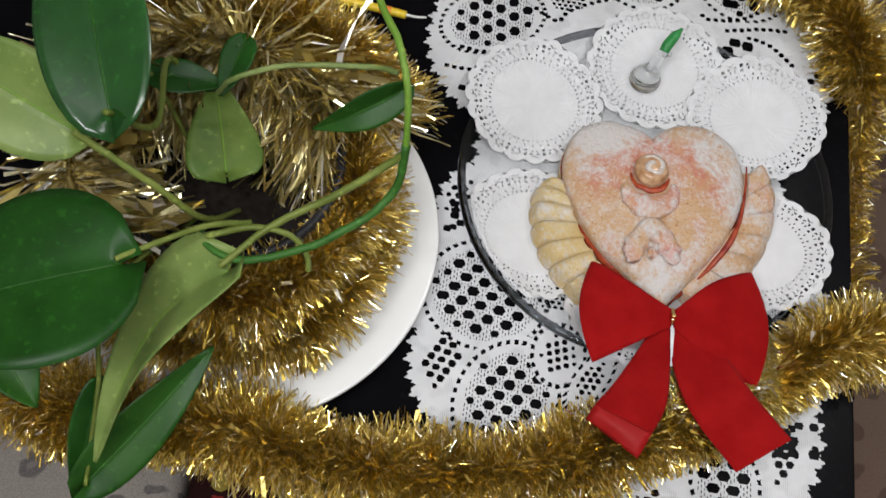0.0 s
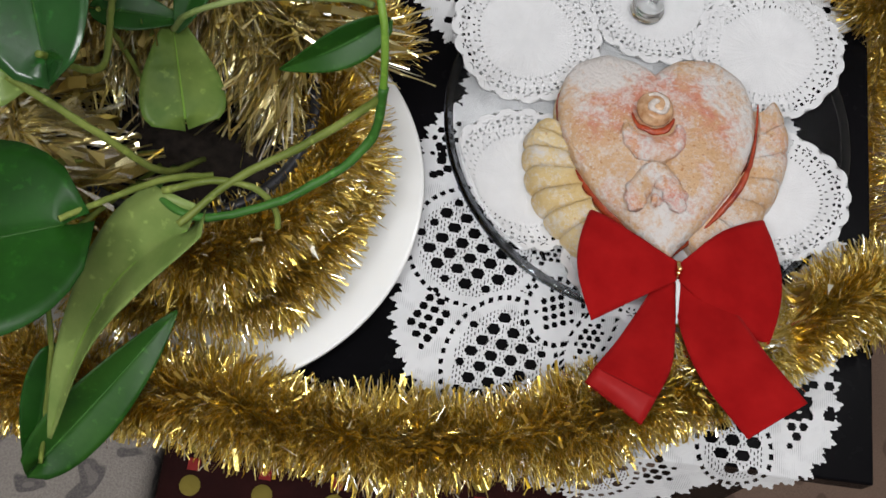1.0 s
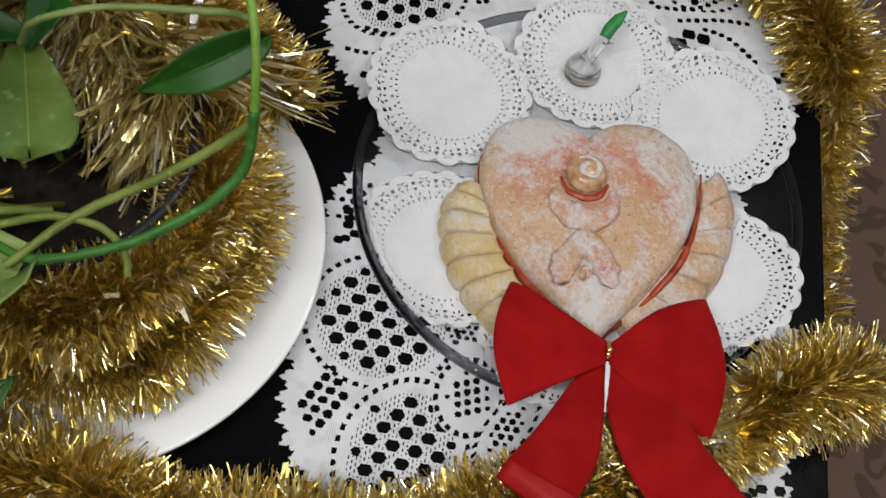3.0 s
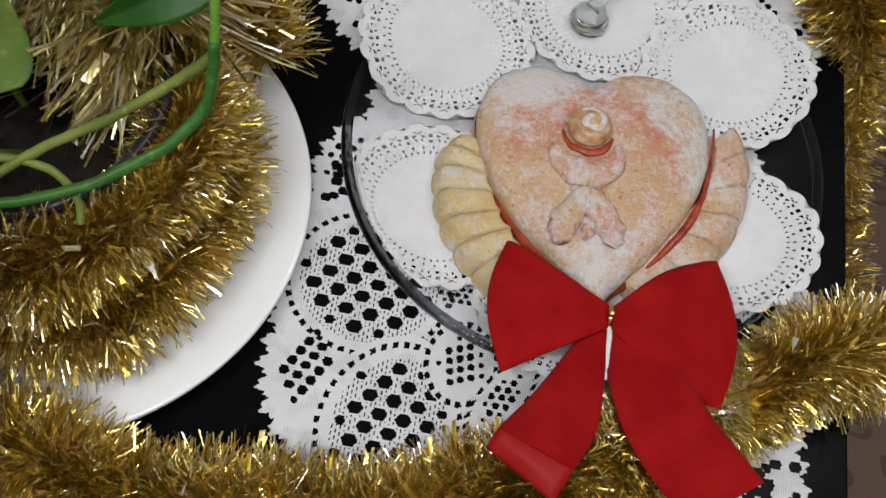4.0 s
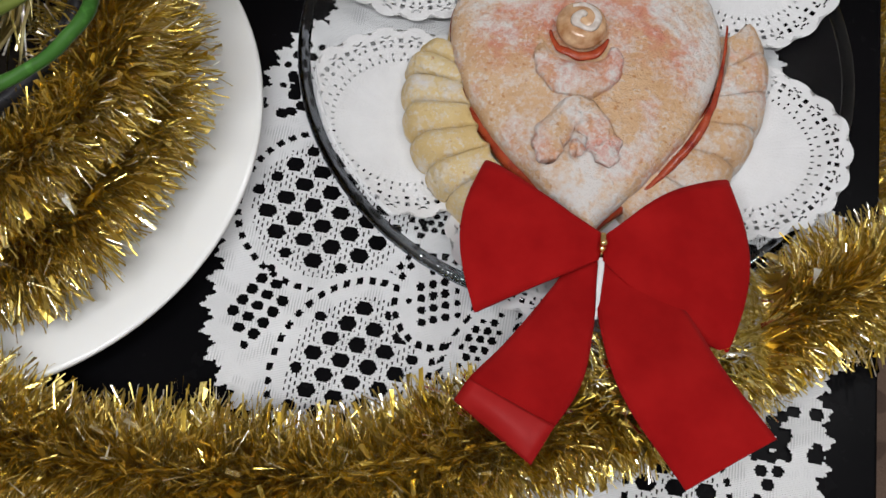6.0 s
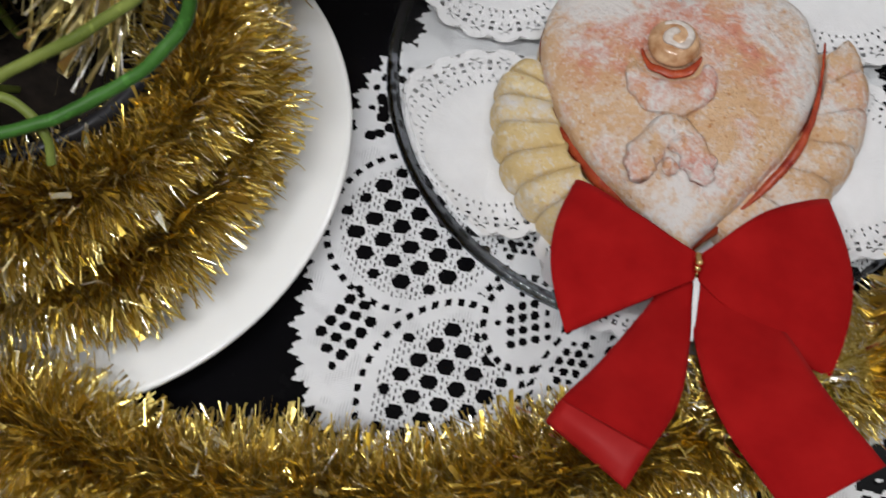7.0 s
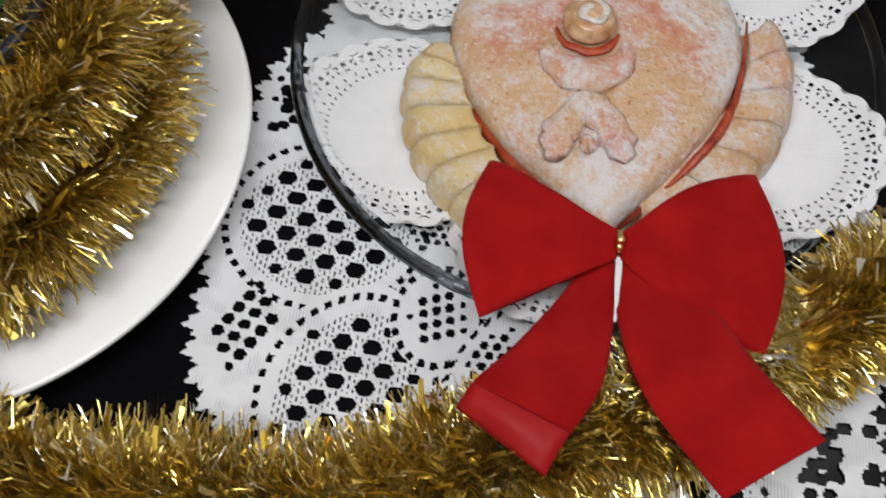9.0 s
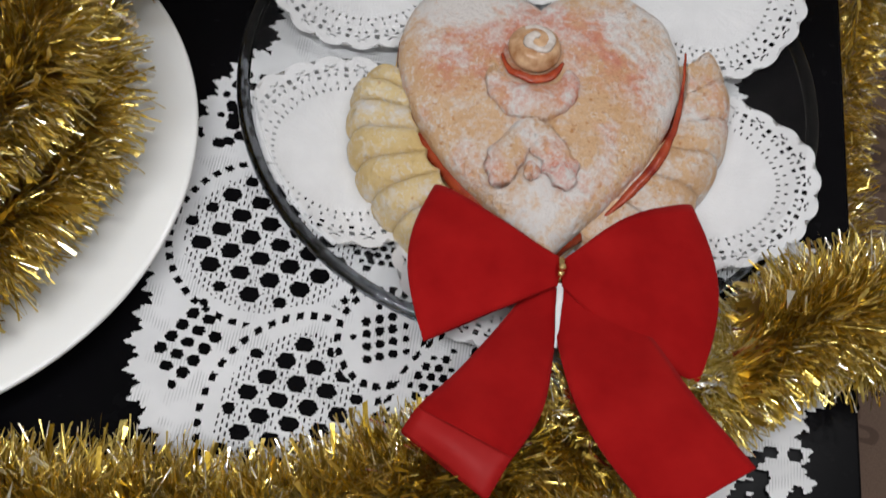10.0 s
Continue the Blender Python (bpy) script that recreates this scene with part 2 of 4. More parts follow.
def thing(name, place, label, category, group="", kind=""):
    ob = new(name)
    ob.location = place
    ob.empty_display_size = 0.02
    BASE[ob.name] = Vector(place)
    return tagged(ob, label, category, group, kind)


def part(name, bm, material, parent, label="", smooth=True, kind=""):
    """Links bm, given in world places, as one mesh under a thing or a part."""
    origin = BASE[parent.name]
    bmesh.ops.translate(bm, verts=bm.verts, vec=-origin)
    data = bpy.data.meshes.new(name)
    bm.to_mesh(data)
    bm.free()
    return link_part(name, data, material, parent, label, smooth, kind)


def link_part(name, data, material, parent, label="", smooth=True, kind=""):
    data.materials.append(material)
    if smooth:
        data.polygons.foreach_set("use_smooth", [True] * len(data.polygons))
    ob = new(name, data)
    ob.parent = parent
    BASE[ob.name] = BASE[parent.name]
    return tagged(ob, label, kind=kind)


def array_part(name, verts, faces, material, parent, label="", smooth=False, kind=""):
    data = bpy.data.meshes.new(name)
    data.from_pydata((np.asarray(verts) - np.array(BASE[parent.name])).tolist(), [], faces)
    return link_part(name, data, material, parent, label, smooth, kind)


def slab(name, low, high, material, label, category, kind="", bevel=0.0):
    bm = box_bm(low, high, bevel)
    centre = Vector([(a + b) / 2 for a, b in zip(low, high)])
    centre.z = low[2]
    bmesh.ops.translate(bm, verts=bm.verts, vec=-centre)
    data = bpy.data.meshes.new(name)
    bm.to_mesh(data)
    bm.free()
    data.materials.append(material)
    ob = new(name, data)
    ob.location = centre
    BASE[ob.name] = centre
    return tagged(ob, label, category, kind=kind)


def box_bm(low, high, bevel=0.0, segments=2):
    bm = bmesh.new()
    bmesh.ops.create_cube(bm, size=1.0)
    size = [b - a for a, b in zip(low, high)]
    bmesh.ops.scale(bm, verts=bm.verts, vec=size)
    bmesh.ops.translate(bm, verts=bm.verts, vec=[(a + b) / 2 for a, b in zip(low, high)])
    if bevel:
        bmesh.ops.bevel(bm, geom=bm.edges[:], offset=bevel, segments=segments, affect="EDGES", profile=0.5)
    return bm


def lathe_bm(profile, centre, steps=96):
    """A closed profile of (radius, height) turned round the upright through centre."""
    bm = bmesh.new()
    rings = []
    for r, z in profile:
        if r <= 0:
            rings.append([bm.verts.new((centre[0], centre[1], centre[2] + z))])
        else:
            rings.append([bm.verts.new((centre[0] + r * math.cos(2 * math.pi * k / steps),
                                        centre[1] + r * math.sin(2 * math.pi * k / steps), centre[2] + z)) for k in range(steps)])
    for a, b in zip(rings, rings[1:]):
        for k in range(steps):
            n = (k + 1) % steps
            quad = [a[k % len(a)], a[n % len(a)], b[n % len(b)], b[k % len(b)]]
            loop = list(dict.fromkeys(quad))
            if len(loop) > 2:
                bm.faces.new(loop)
    bmesh.ops.recalc_face_normals(bm, faces=bm.faces)
    return bm


def glide(points, count):
    """Points evenly spaced in parameter along a Catmull-Rom curve through the given ones."""
    p = [Vector(q) for q in points]
    p = [2 * p[0] - p[1]] + p + [2 * p[-1] - p[-2]]
    out = []
    for k in range(count):
        s = k / (count - 1) * (len(p) - 3)
        i = min(int(s), len(p) - 4)
        t = s - i
        a, b, c, d = p[i:i + 4]
        out.append(0.5 * ((2 * b) + (c - a) * t + (2 * a - 5 * b + 4 * c - d) * t * t + (3 * b - a - 3 * c + d) * t ** 3))
    return out


def tube_bm(points, radii, steps=10, count=40, squash=1.0, rough=0.0, seed=0):
    """A round rod along a smooth curve; radii are spread along it."""
    bm = bmesh.new()
    line = glide(points, count)
    rings = []
    for k, p in enumerate(line):
        way = (line[min(k + 1, count - 1)] - line[max(k - 1, 0)]).normalized()
        side = way.cross(Vector((0, 0, 1)))
        side = side.normalized() if side.length > 1e-4 else Vector((1, 0, 0))
        up = side.cross(way).normalized()
        f = k / (count - 1) * (len(radii) - 1)
        i = min(int(f), len(radii) - 2)
        r = radii[i] + (radii[i + 1] - radii[i]) * (f - i)
        ring = []
        for j in range(steps):
            a = 2 * math.pi * j / steps
            q = p + side * (r * math.cos(a)) + up * (r * squash * math.sin(a))
            if rough:
                q += Vector(noise.noise_vector(q * 130 + Vector((seed, 0, 0)))) * rough
            ring.append(bm.verts.new(q))
        rings.append(ring)
    for a, b in zip(rings, rings[1:]):
        for j in range(steps):
            n = (j + 1) % steps
            bm.faces.new((a[j], a[n], b[n], b[j]))
    bm.faces.new(rings[0])
    bm.faces.new(rings[-1])
    bmesh.ops.recalc_face_normals(bm, faces=bm.faces)
    return bm


# ---- the room ----
FLOOR = -0.72
TOP_X, TOP_Y = 0.412, 0.303
slab("floor", (-2.2, -2.0, FLOOR - 0.1), (2.4, 2.6, FLOOR), carpet_cloth, "brown damask patterned carpet on the floor", "carpet", "structure")
# Ceiling and walls are unseen, added so light bounces and foil reflects them.
slab("ceiling", (-2.2, -2.0, 1.70), (2.4, 2.6, 1.8), ceiling_paint, "unseen off-white ceiling added to bounce light", "ceiling", "structure")
slab("bounce_wall_north", (-2.2, 2.6, FLOOR), (2.4, 2.7, 1.70), wall_paint, "unseen cream wall added to bounce light", "wall", "structure")
slab("bounce_wall_south", (-2.2, -2.1, FLOOR), (2.4, -2.0, 1.70), wall_paint, "unseen cream wall added to bounce light", "wall", "structure")
slab("bounce_wall_west", (-2.3, -2.0, FLOOR), (-2.2, 2.6, 1.70), wall_paint, "unseen cream wall added to bounce light", "wall", "structure")
slab("bounce_wall_east", (2.4, -2.0, FLOOR), (2.5, 2.6, 1.70), wall_paint, "unseen cream wall added to bounce light", "wall", "structure")

table = thing("table", (-0.2, 0.8, FLOOR), "black glossy lacquered table with square edges", "table")
part("tabletop", box_bm((-0.85, TOP_Y, -0.022), (TOP_X, 1.25, 0.0), 0.002), black_lacquer, table, smooth=False)
for name, low, high in (("apron", (-0.80, TOP_Y + 0.012, -0.085), (TOP_X - 0.035, TOP_Y + 0.032, -0.022)),
                        ("apron", (-0.80, 1.2, -0.085), (TOP_X - 0.035, 1.22, -0.022)),
                        ("apron", (TOP_X - 0.033, TOP_Y + 0.034, -0.085), (TOP_X - 0.013, 1.198, -0.022)),
                        ("apron", (-0.82, TOP_Y + 0.034, -0.085), (-0.80, 1.198, -0.022))):
    part(name, box_bm(low, high, 0.0015), black_lacquer, table, smooth=False)
for x in (-0.82, TOP_X - 0.068):
    for y in (TOP_Y + 0.036, 1.14):
        part("leg", box_bm((x, y, FLOOR), (x + 0.05, y + 0.05, -0.022), 0.003), black_lacquer, table, smooth=False)

# seats pushed against the table's front
chair = thing("chair", (-0.42, 0.1, FLOOR), "chair seat covered in cream cloth with grey flowers", "chair")
part("seat", box_bm((-0.606, -0.15, -0.36), (-0.194, 0.37, -0.28), 0.025, 4), floral_cloth, chair, "cream cushion with grey flowers")
for x in (-0.576, -0.236):
    for y in (-0.12, 0.31):
        part("leg", box_bm((x, y, FLOOR), (x + 0.035, y + 0.035, -0.36), 0.003), dark_wood, chair)
bench = thing("stool", (0.0, 0.1, FLOOR), "stool under a dark maroon cloth with red and yellow dots", "stool")
part("seat", box_bm((-0.188, -0.15, -0.36), (0.224, 0.37, -0.28), 0.02, 4), maroon_cloth, bench, "dark maroon cloth cover")
for x in (-0.136, 0.169):
    for y in (-0.12, 0.31):
        part("leg", box_bm((x, y, FLOOR), (x + 0.035, y + 0.035, -0.36), 0.003), dark_wood, bench)
for row in range(6):
    for col in range(5):
        round_dot = row % 2 == 1
        x, y = -0.153 + 0.0715 * col, 0.334 - 0.021 * row
        bm = lathe_bm([(0, 0.0015), (0.008, 0.0012), (0.0105, 0.0)] if round_dot else [(0, 0.0015), (0.007, 0.0012), (0.0085, 0.0)], (x, y, -0.2795), 14 if round_dot else 4)
        if not round_dot:
            bmesh.ops.rotate(bm, cent=(x, y, 0), verts=bm.verts, matrix=Matrix.Rotation(radians(45), 3, "Z"))
        part("dot", bm, yellow_dot if round_dot else red_dot, bench)

# ---- lace cloth ----
LACE_X, LACE_Y = 0.203, 0.60


def lace_mesh():
    cell = 0.0009
    nx, ny = 492, 711
    xs = -0.02 + cell * (np.arange(nx) + 0.5)
    ys = 0.225 + cell * (np.arange(ny) + 0.5)
    x, y = np.meshgrid(xs, ys, indexing="ij")
    solid = np.zeros_like(x, bool)
    # lobes with small picots on their rims
    for cx, cy, r in ((0.203, 0.60, 0.147), (0.120, 0.462, 0.106), (0.110, 0.392, 0.086), (0.203, 0.335, 0.105),
                      (0.300, 0.362, 0.087), (0.292, 0.452, 0.110), (0.098, 0.722, 0.104), (0.297, 0.725, 0.100), (0.200, 0.80, 0.105), (0.092, 0.530, 0.065)):
        a = np.arctan2(y - cy, x - cx)
        n = round(2 * math.pi * r / 0.0165)
        rim = r - 0.006 * np.abs(np.sin(0.5 * n * a)) ** 1.5 + 0.0015 * np.sin(3 * n * a)
        solid |= np.hypot(x - cx, y - cy) < rim
    hole = np.zeros_like(solid)
    col_no, row_no = np.meshgrid(np.arange(nx), np.arange(ny), indexing="ij")

    def mesh_field(cx, cy, ax, ay, turn, a, b, hw, hh, ring=0.0, at=None):
        nonlocal hole
        c, s = math.cos(radians(turn)), math.sin(radians(turn))
        u, v = (x - cx) * c + (y - cy) * s, -(x - cx) * s + (y - cy) * c
        inside = (u / ax) ** 2 + (v / ay) ** 2
        if ring:
            hole &= inside > (ring + 0.16) ** 2
        ox, oy = at or (cx, cy)
        det = a[0] * b[1] - a[1] * b[0]
        p = ((x - ox) * b[1] - (y - oy) * b[0]) / det
        q = (a[0] * (y - oy) - a[1] * (x - ox)) / det
        pi, qi = np.round(p), np.round(q)
        hx, hy = ox + pi * a[0] + qi * b[0], oy + pi * a[1] + qi * b[1]
        hu, hv = (hx - cx) * c + (hy - cy) * s, -(hx - cx) * s + (hy - cy) * c
        near = (hu / ax) ** 2 + (hv / ay) ** 2
        dx, dy = np.abs(x - hx), np.abs(y - hy)
        size = np.where(near > 0.72, 0.7, 1.0)
        hexa = (dx / hw + 0.45 * dy / hh < size) & (dy < hh * size)
        hole |= hexa & (near < 1.0)
        if hw > 0.005:
            # thin slits of the net ground between the large openings
            bare = (dx / hw + 0.45 * dy / hh > size * 1.22 + 0.06) | (dy > hh * size * 1.28)
            hole |= (inside < 1.04) & (bare | (near >= 1.0)) & (col_no % 3 == 0) & ((row_no + 2 * (col_no // 3 % 2)) % 5 < 3)
        if ring:
            e = np.sqrt(inside)
            ang = np.arctan2(v / ay, u / ax)
            n = round(2 * math.pi * math.sqrt(0.5 * (ax * ax + ay * ay)) * ring / 0.0078)
            band = np.abs(e - ring) * math.sqrt(ax * ay) < 0.0019
            hole |= band & (np.abs(((ang * n / (2 * math.pi)) + 0.5) % 1.0 - 0.5) < 0.27)

    big_a, big_b = (0.0168, -0.0023), (0.009, 0.0099)
    mesh_field(0.086, 0.453, 0.046, 0.043, 0, big_a, big_b, 0.0060, 0.0044, 1.2, (0.049, 0.446))
    mesh_field(0.056, 0.387, 0.017, 0.026, -12, (0.0092, -0.002), (0.004, 0.0072), 0.0038, 0.0031)
    mesh_field(0.1145, 0.360, 0.034, 0.043, -20, (0.0158, -0.0017), (0.0078, 0.0100), 0.0056, 0.0041, 1.26, (0.116, 0.3735))
    mesh_field(0.155, 0.4065, 0.0150, 0.0180, 0, (0.0066, 0.0026), (0.0012, -0.0070), 0.0027, 0.0024, 1.55, (0.1469, 0.407))
    mesh_field(0.148, 0.459, 0.020, 0.013, 0, (0.0056, 0.0), (0.0028, 0.0046), 0.0022, 0.0018)
    mesh_field(0.184, 0.388, 0.008, 0.020, -30, (0.0066, 0.0), (0.0033, 0.0056), 0.0026, 0.0022, 1.7)
    # the same figures on the other side and beyond the middle
    mesh_field(0.318, 0.445, 0.046, 0.040, 0, (0.0168, 0.0023), (-0.009, 0.0099), 0.0060, 0.0044, 1.2)
    mesh_field(0.352, 0.348, 0.010, 0.027, -8, (0.0092, 0.001), (-0.004, 0.0072), 0.0038, 0.0031)
    mesh_field(0.302, 0.318, 0.023, 0.028, 8, (0.0165, 0.0), (0.0083, 0.0110), 0.0062, 0.0044, 1.25, (0.3007, 0.3009))
    mesh_field(0.245, 0.285, 0.016, 0.018, 0, (0.0092, 0.0), (0.0046, 0.0075), 0.0038, 0.0031)
    mesh_field(0.196, 0.272, 0.030, 0.026, 0, (0.0165, 0.0), (0.0082, 0.011), 0.0062, 0.0046, 1.25)
    mesh_field(0.058, 0.744, 0.043, 0.030, 30, (0.0122, 0.0095), (0.0142, -0.0075), 0.0056, 0.0052, 1.25, (0.0276, 0.7295))
    mesh_field(0.303, 0.816, 0.030, 0.022, -8, (0.0130, -0.0105), (-0.0140, -0.0100), 0.0056, 0.0052, 1.35, (0.3031, 0.8156))
    mesh_field(0.130, 0.778, 0.018, 0.012, 20, (0.0056, 0.0), (0.0028, 0.0046), 0.0022, 0.0018)
    mesh_field(0.203, 0.820, 0.034, 0.030, 0, (0.0165, 0.0), (0.0082, 0.011), 0.0064, 0.0046, 1.25)
    mesh_field(0.055, 0.665, 0.014, 0.020, 0, (0.0092, 0.0), (0.0046, 0.0075), 0.0036, 0.0030)
    mesh_field(0.050, 0.545, 0.010, 0.022, -20, (0.0092, 0.0), (0.0046, 0.0075), 0.0036, 0.0030)
    mesh_field(0.375, 0.690, 0.010, 0.022, 20, (0.0092, 0.0), (0.0046, 0.0075), 0.0036, 0.0030)
    mesh_field(0.203, 0.580, 0.040, 0.040, 0, (0.0165, 0.0), (0.0082, 0.0125), 0.0064, 0.0046, 1.2)
    for hx, hy, hr in ((0.3525, 0.368, 0.0048), (0.3582, 0.3617, 0.0050), (0.3527, 0.3559, 0.0042), (0.3468, 0.3494, 0.0048), (0.3584, 0.3508, 0.0048), (0.3637, 0.376, 0.0040),
                       (0.3576, 0.3727, 0.0036), (0.3765, 0.376, 0.0042), (0.3765, 0.3521, 0.0050), (0.3775, 0.3575, 0.0030),
                       (0.0475, 0.5360, 0.0042), (0.0490, 0.5245, 0.0044), (0.0552, 0.5180, 0.0040), (0.0492, 0.5128, 0.0036), (0.0440, 0.5105, 0.0038), (0.0475, 0.5300, 0.0028),
                       (0.2980, 0.7580, 0.0062), (0.3110, 0.7560, 0.0062), (0.2910, 0.7470, 0.0062), (0.2950, 0.8050, 0.0062), (0.3160, 0.8150, 0.0062), (0.3030, 0.8180, 0.0062), (0.3740, 0.7260, 0.0042), (0.3810, 0.7330, 0.0042), (0.0380, 0.6600, 0.0042)):
        hole |= (np.abs(x - hx) / hr + 0.35 * np.abs(y - hy) / hr < 1) & (np.abs(y - hy) < 0.8 * hr)
    # curving rows of small square openings
    for row in (((0.263, 0.792), (0.269, 0.782), (0.304, 0.788), (0.329, 0.806)),
                ((0.283, 0.770), (0.320, 0.778), (0.350, 0.781)), ((0.305, 0.768), (0.333, 0.761), (0.358, 0.738)),
                ((0.025, 0.709), (0.042, 0.705), (0.057, 0.704), (0.068, 0.708)),
                ((0.013, 0.684), (0.027, 0.682), (0.044, 0.682)),
                ((0.094, 0.770), (0.102, 0.762), (0.113, 0.756), (0.123, 0.754), (0.131, 0.766), (0.150, 0.779), (0.183, 0.795))):
        line = glide([(px, py, 0) for px, py in row], 200)
        gone = 0.0
        for p, q in zip(line, line[1:]):
            gone += (q - p).length
            if gone > 0.0072:
                gone = 0.0
                hole |= (np.abs(x - q.x) + 0.4 * np.abs(y - q.y) < 0.0027) & (np.abs(y - q.y) < 0.0024)
    keep = solid & ~hole
    # corners of the kept cells
    used = np.zeros((nx + 1, ny + 1), bool)
    for i, j in ((0, 0), (1, 0), (1, 1), (0, 1)):
        used[i:i + nx, j:j + ny] |= keep
    index = np.full(used.shape, -1)
    index[used] = np.arange(used.sum())
    gi, gj = np.nonzero(used)
    px, py = -0.02 + cell * gi, 0.225 + cell * gj
    jitter = np.random.RandomState(5).normal(0, 0.0001, (len(px), 2))
    px, py = px + jitter[:, 0], py + jitter[:, 1]
    pz = 0.0016 + 0.0006 * np.sin(px * 95 + 2) * np.cos(py * 80)
    # what reaches past the front edge hangs down
    over = np.clip(TOP_Y - 0.002 - py, 0, None)
    pz -= over * 0.9
    py = np.where(over > 0, TOP_Y - 0.003 - over * 0.4, py)
    ki, kj = np.nonzero(keep)
    faces = np.stack([index[ki, kj], index[ki + 1, kj], index[ki + 1, kj + 1], index[ki, kj + 1]], 1)
    return np.stack([px, py, pz], 1), faces.tolist()


lace = thing("lace_cloth", (LACE_X, LACE_Y, 0.0), "white openwork cotton lace mat with scalloped rim on the table", "lace mat")
lace_verts, lace_faces = lace_mesh()
array_part("lace", lace_verts, lace_faces, lace_cotton, lace, smooth=True)

# ---- plates ----
GLASS_C = (0.2167, 0.5785, 0.0)
glass_plate = thing("glass_plate", (GLASS_C[0], GLASS_C[1], 0.002), "round clear glass serving plate with a thick rim", "plate")
part("dish", lathe_bm([(0, 0.004), (0.085, 0.004), (0.088, 0.0025), (0.094, 0.0025), (0.097, 0.004), (0.145, 0.0055), (0.1615, 0.0095), (0.1698, 0.0150),
                       (0.1712, 0.0172), (0.1700, 0.0190), (0.1673, 0.0188), (0.1590, 0.0150), (0.142, 0.0110), (0.097, 0.0100), (0, 0.0100)], GLASS_C, 128),
     thin_glass, glass_plate).visible_shadow = False
part("rim", lathe_bm([(0.1683 + 0.0039 * math.cos(2 * math.pi * k / 14), 0.0160 + 0.0042 * math.sin(2 * math.pi * k / 14)) for k in range(15)], GLASS_C, 160),
     rim_glass, glass_plate, "thick rounded glass rim").visible_shadow = False

PLATE_C = (-0.135, 0.470, 0.0)
white_plate = thing("white_plate", (PLATE_C[0], PLATE_C[1], 0.0), "large round white porcelain plate under the plant pot", "plate")
part("dish", lathe_bm([(0, 0.003), (0.100, 0.003), (0.103, 0.0), (0.110, 0.0), (0.113, 0.003), (0.150, 0.013), (0.1725, 0.0205), (0.1745, 0.0222), (0.1735, 0.0240),
                       (0.1710, 0.0242), (0.150, 0.0178), (0.125, 0.0100), (0.112, 0.0075), (0, 0.0070)], PLATE_C, 128), porcelain, white_plate)


# ---- paper doilies ----
def plate_top(x, y):
    """The height of the glass plate's upper side; past the rim paper stays level."""
    r = math.hypot(x - GLASS_C[0], y - GLASS_C[1])
    return float(np.interp(r, (0.0, 0.097, 0.142, 0.156, 0.165, 0.176, 0.25), (0.0104, 0.0104, 0.0118, 0.0165, 0.0216, 0.0218, 0.0212)))


def doily(cx, cy, radius, turn, z, label, inside=9.0):
    """A round paper doily: plain middle, rings of punched holes and a scalloped rim; past the radius inside it is bent up along the plate's wall."""
    ob = thing("paper_doily", (cx, cy, z), label, "doily", "paper doilies on the glass plate")
    sectors, scallops = 240, 20
    radii = np.concatenate([[0.0, 0.3, 0.55], np.linspace(0.60, 1.0, 27)])
    verts, faces, index = [], [], {}
    rng = np.random.RandomState(int(cx * 1000))

    def vert(i, j):
        j %= sectors
        key = (i, j if i else 0)
        if key not in index:
            a = 2 * math.pi * j / sectors
            edge = 1.0 - 0.055 * (1 - abs(math.sin(0.5 * scallops * a)) ** 0.8) * (radii[i] > 0.8)
            r = radius * radii[i] * (edge if radii[i] > 0.97 else 1.0)
            index[key] = len(verts)
            lift = 0.0010 * math.sin(3 * a + 9 * cx) * radii[i] ** 2 + 0.0012 * radii[i] ** 3 + rng.normal(0, 0.00008)
            x, y = cx + r * math.cos(a + turn), cy + r * math.sin(a + turn)
            off = math.hypot(x - GLASS_C[0], y - GLASS_C[1])
            if off > inside:
                pull = (inside + 0.12 * (off - inside)) / off
                x, y = GLASS_C[0] + (x - GLASS_C[0]) * pull, GLASS_C[1] + (y - GLASS_C[1]) * pull
                verts.append((x, y, z + plate_top(x, y) - 0.0018))
            else:
                verts.append((x, y, z + plate_top(x, y) + abs(lift)))
        return index[key]

    rim_start = 0
    for i in range(len(radii) - 1):
        mid = 0.5 * (radii[i] + radii[i + 1])
        if mid < 0.63:
            rim_start = None
        elif rim_start is None:
            rim_start = len(verts)
        for j in range(sectors):
            p = (j + 0.5) / sectors * scallops % 1.0  # within one scallop
            cut = False
            if 0.635 < mid < 0.665:
                cut = j % 4 == 0
            elif 0.69 < mid < 0.72:
                cut = (j + 2) % 6 == 0
            elif 0.75 < mid < 0.95:
                # a flower of holes in each scallop and small ones between
                du, dv = (p - 0.5) * 2 * math.pi * mid / scallops, mid - 0.85
                d, ang = math.hypot(du, dv), math.atan2(dv, du)
                cut = (0.030 < d < 0.066 and math.cos(6 * ang) > 0.25) or (min(p, 1 - p) < 0.12 and (0.765 < mid < 0.80 or 0.83 < mid < 0.875))
            if cut:
                continue
            quad = list(dict.fromkeys([vert(i, j), vert(i + 1, j), vert(i + 1, j + 1), vert(i, j + 1)]))
            faces.append(quad)
    inner = [f for f in faces if max(f) < rim_start]
    outer = [f for f in faces if max(f) >= rim_start]
    array_part("middle", verts[:rim_start], inner, paper, ob, "plain embossed middle", smooth=True)
    array_part("lace_rim", verts, outer, paper, ob, "punched lace rim", smooth=True)
    return ob


plain = "round white paper doily with punched rim on the glass plate"
doily(0.1190, 0.5130, 0.0660, 0.2, 0.0006, plain, 0.1615)
doily(0.2161, 0.4604, 0.064, 0.7, 0.0014, "round white paper doily lying over the glass rim under the bow")
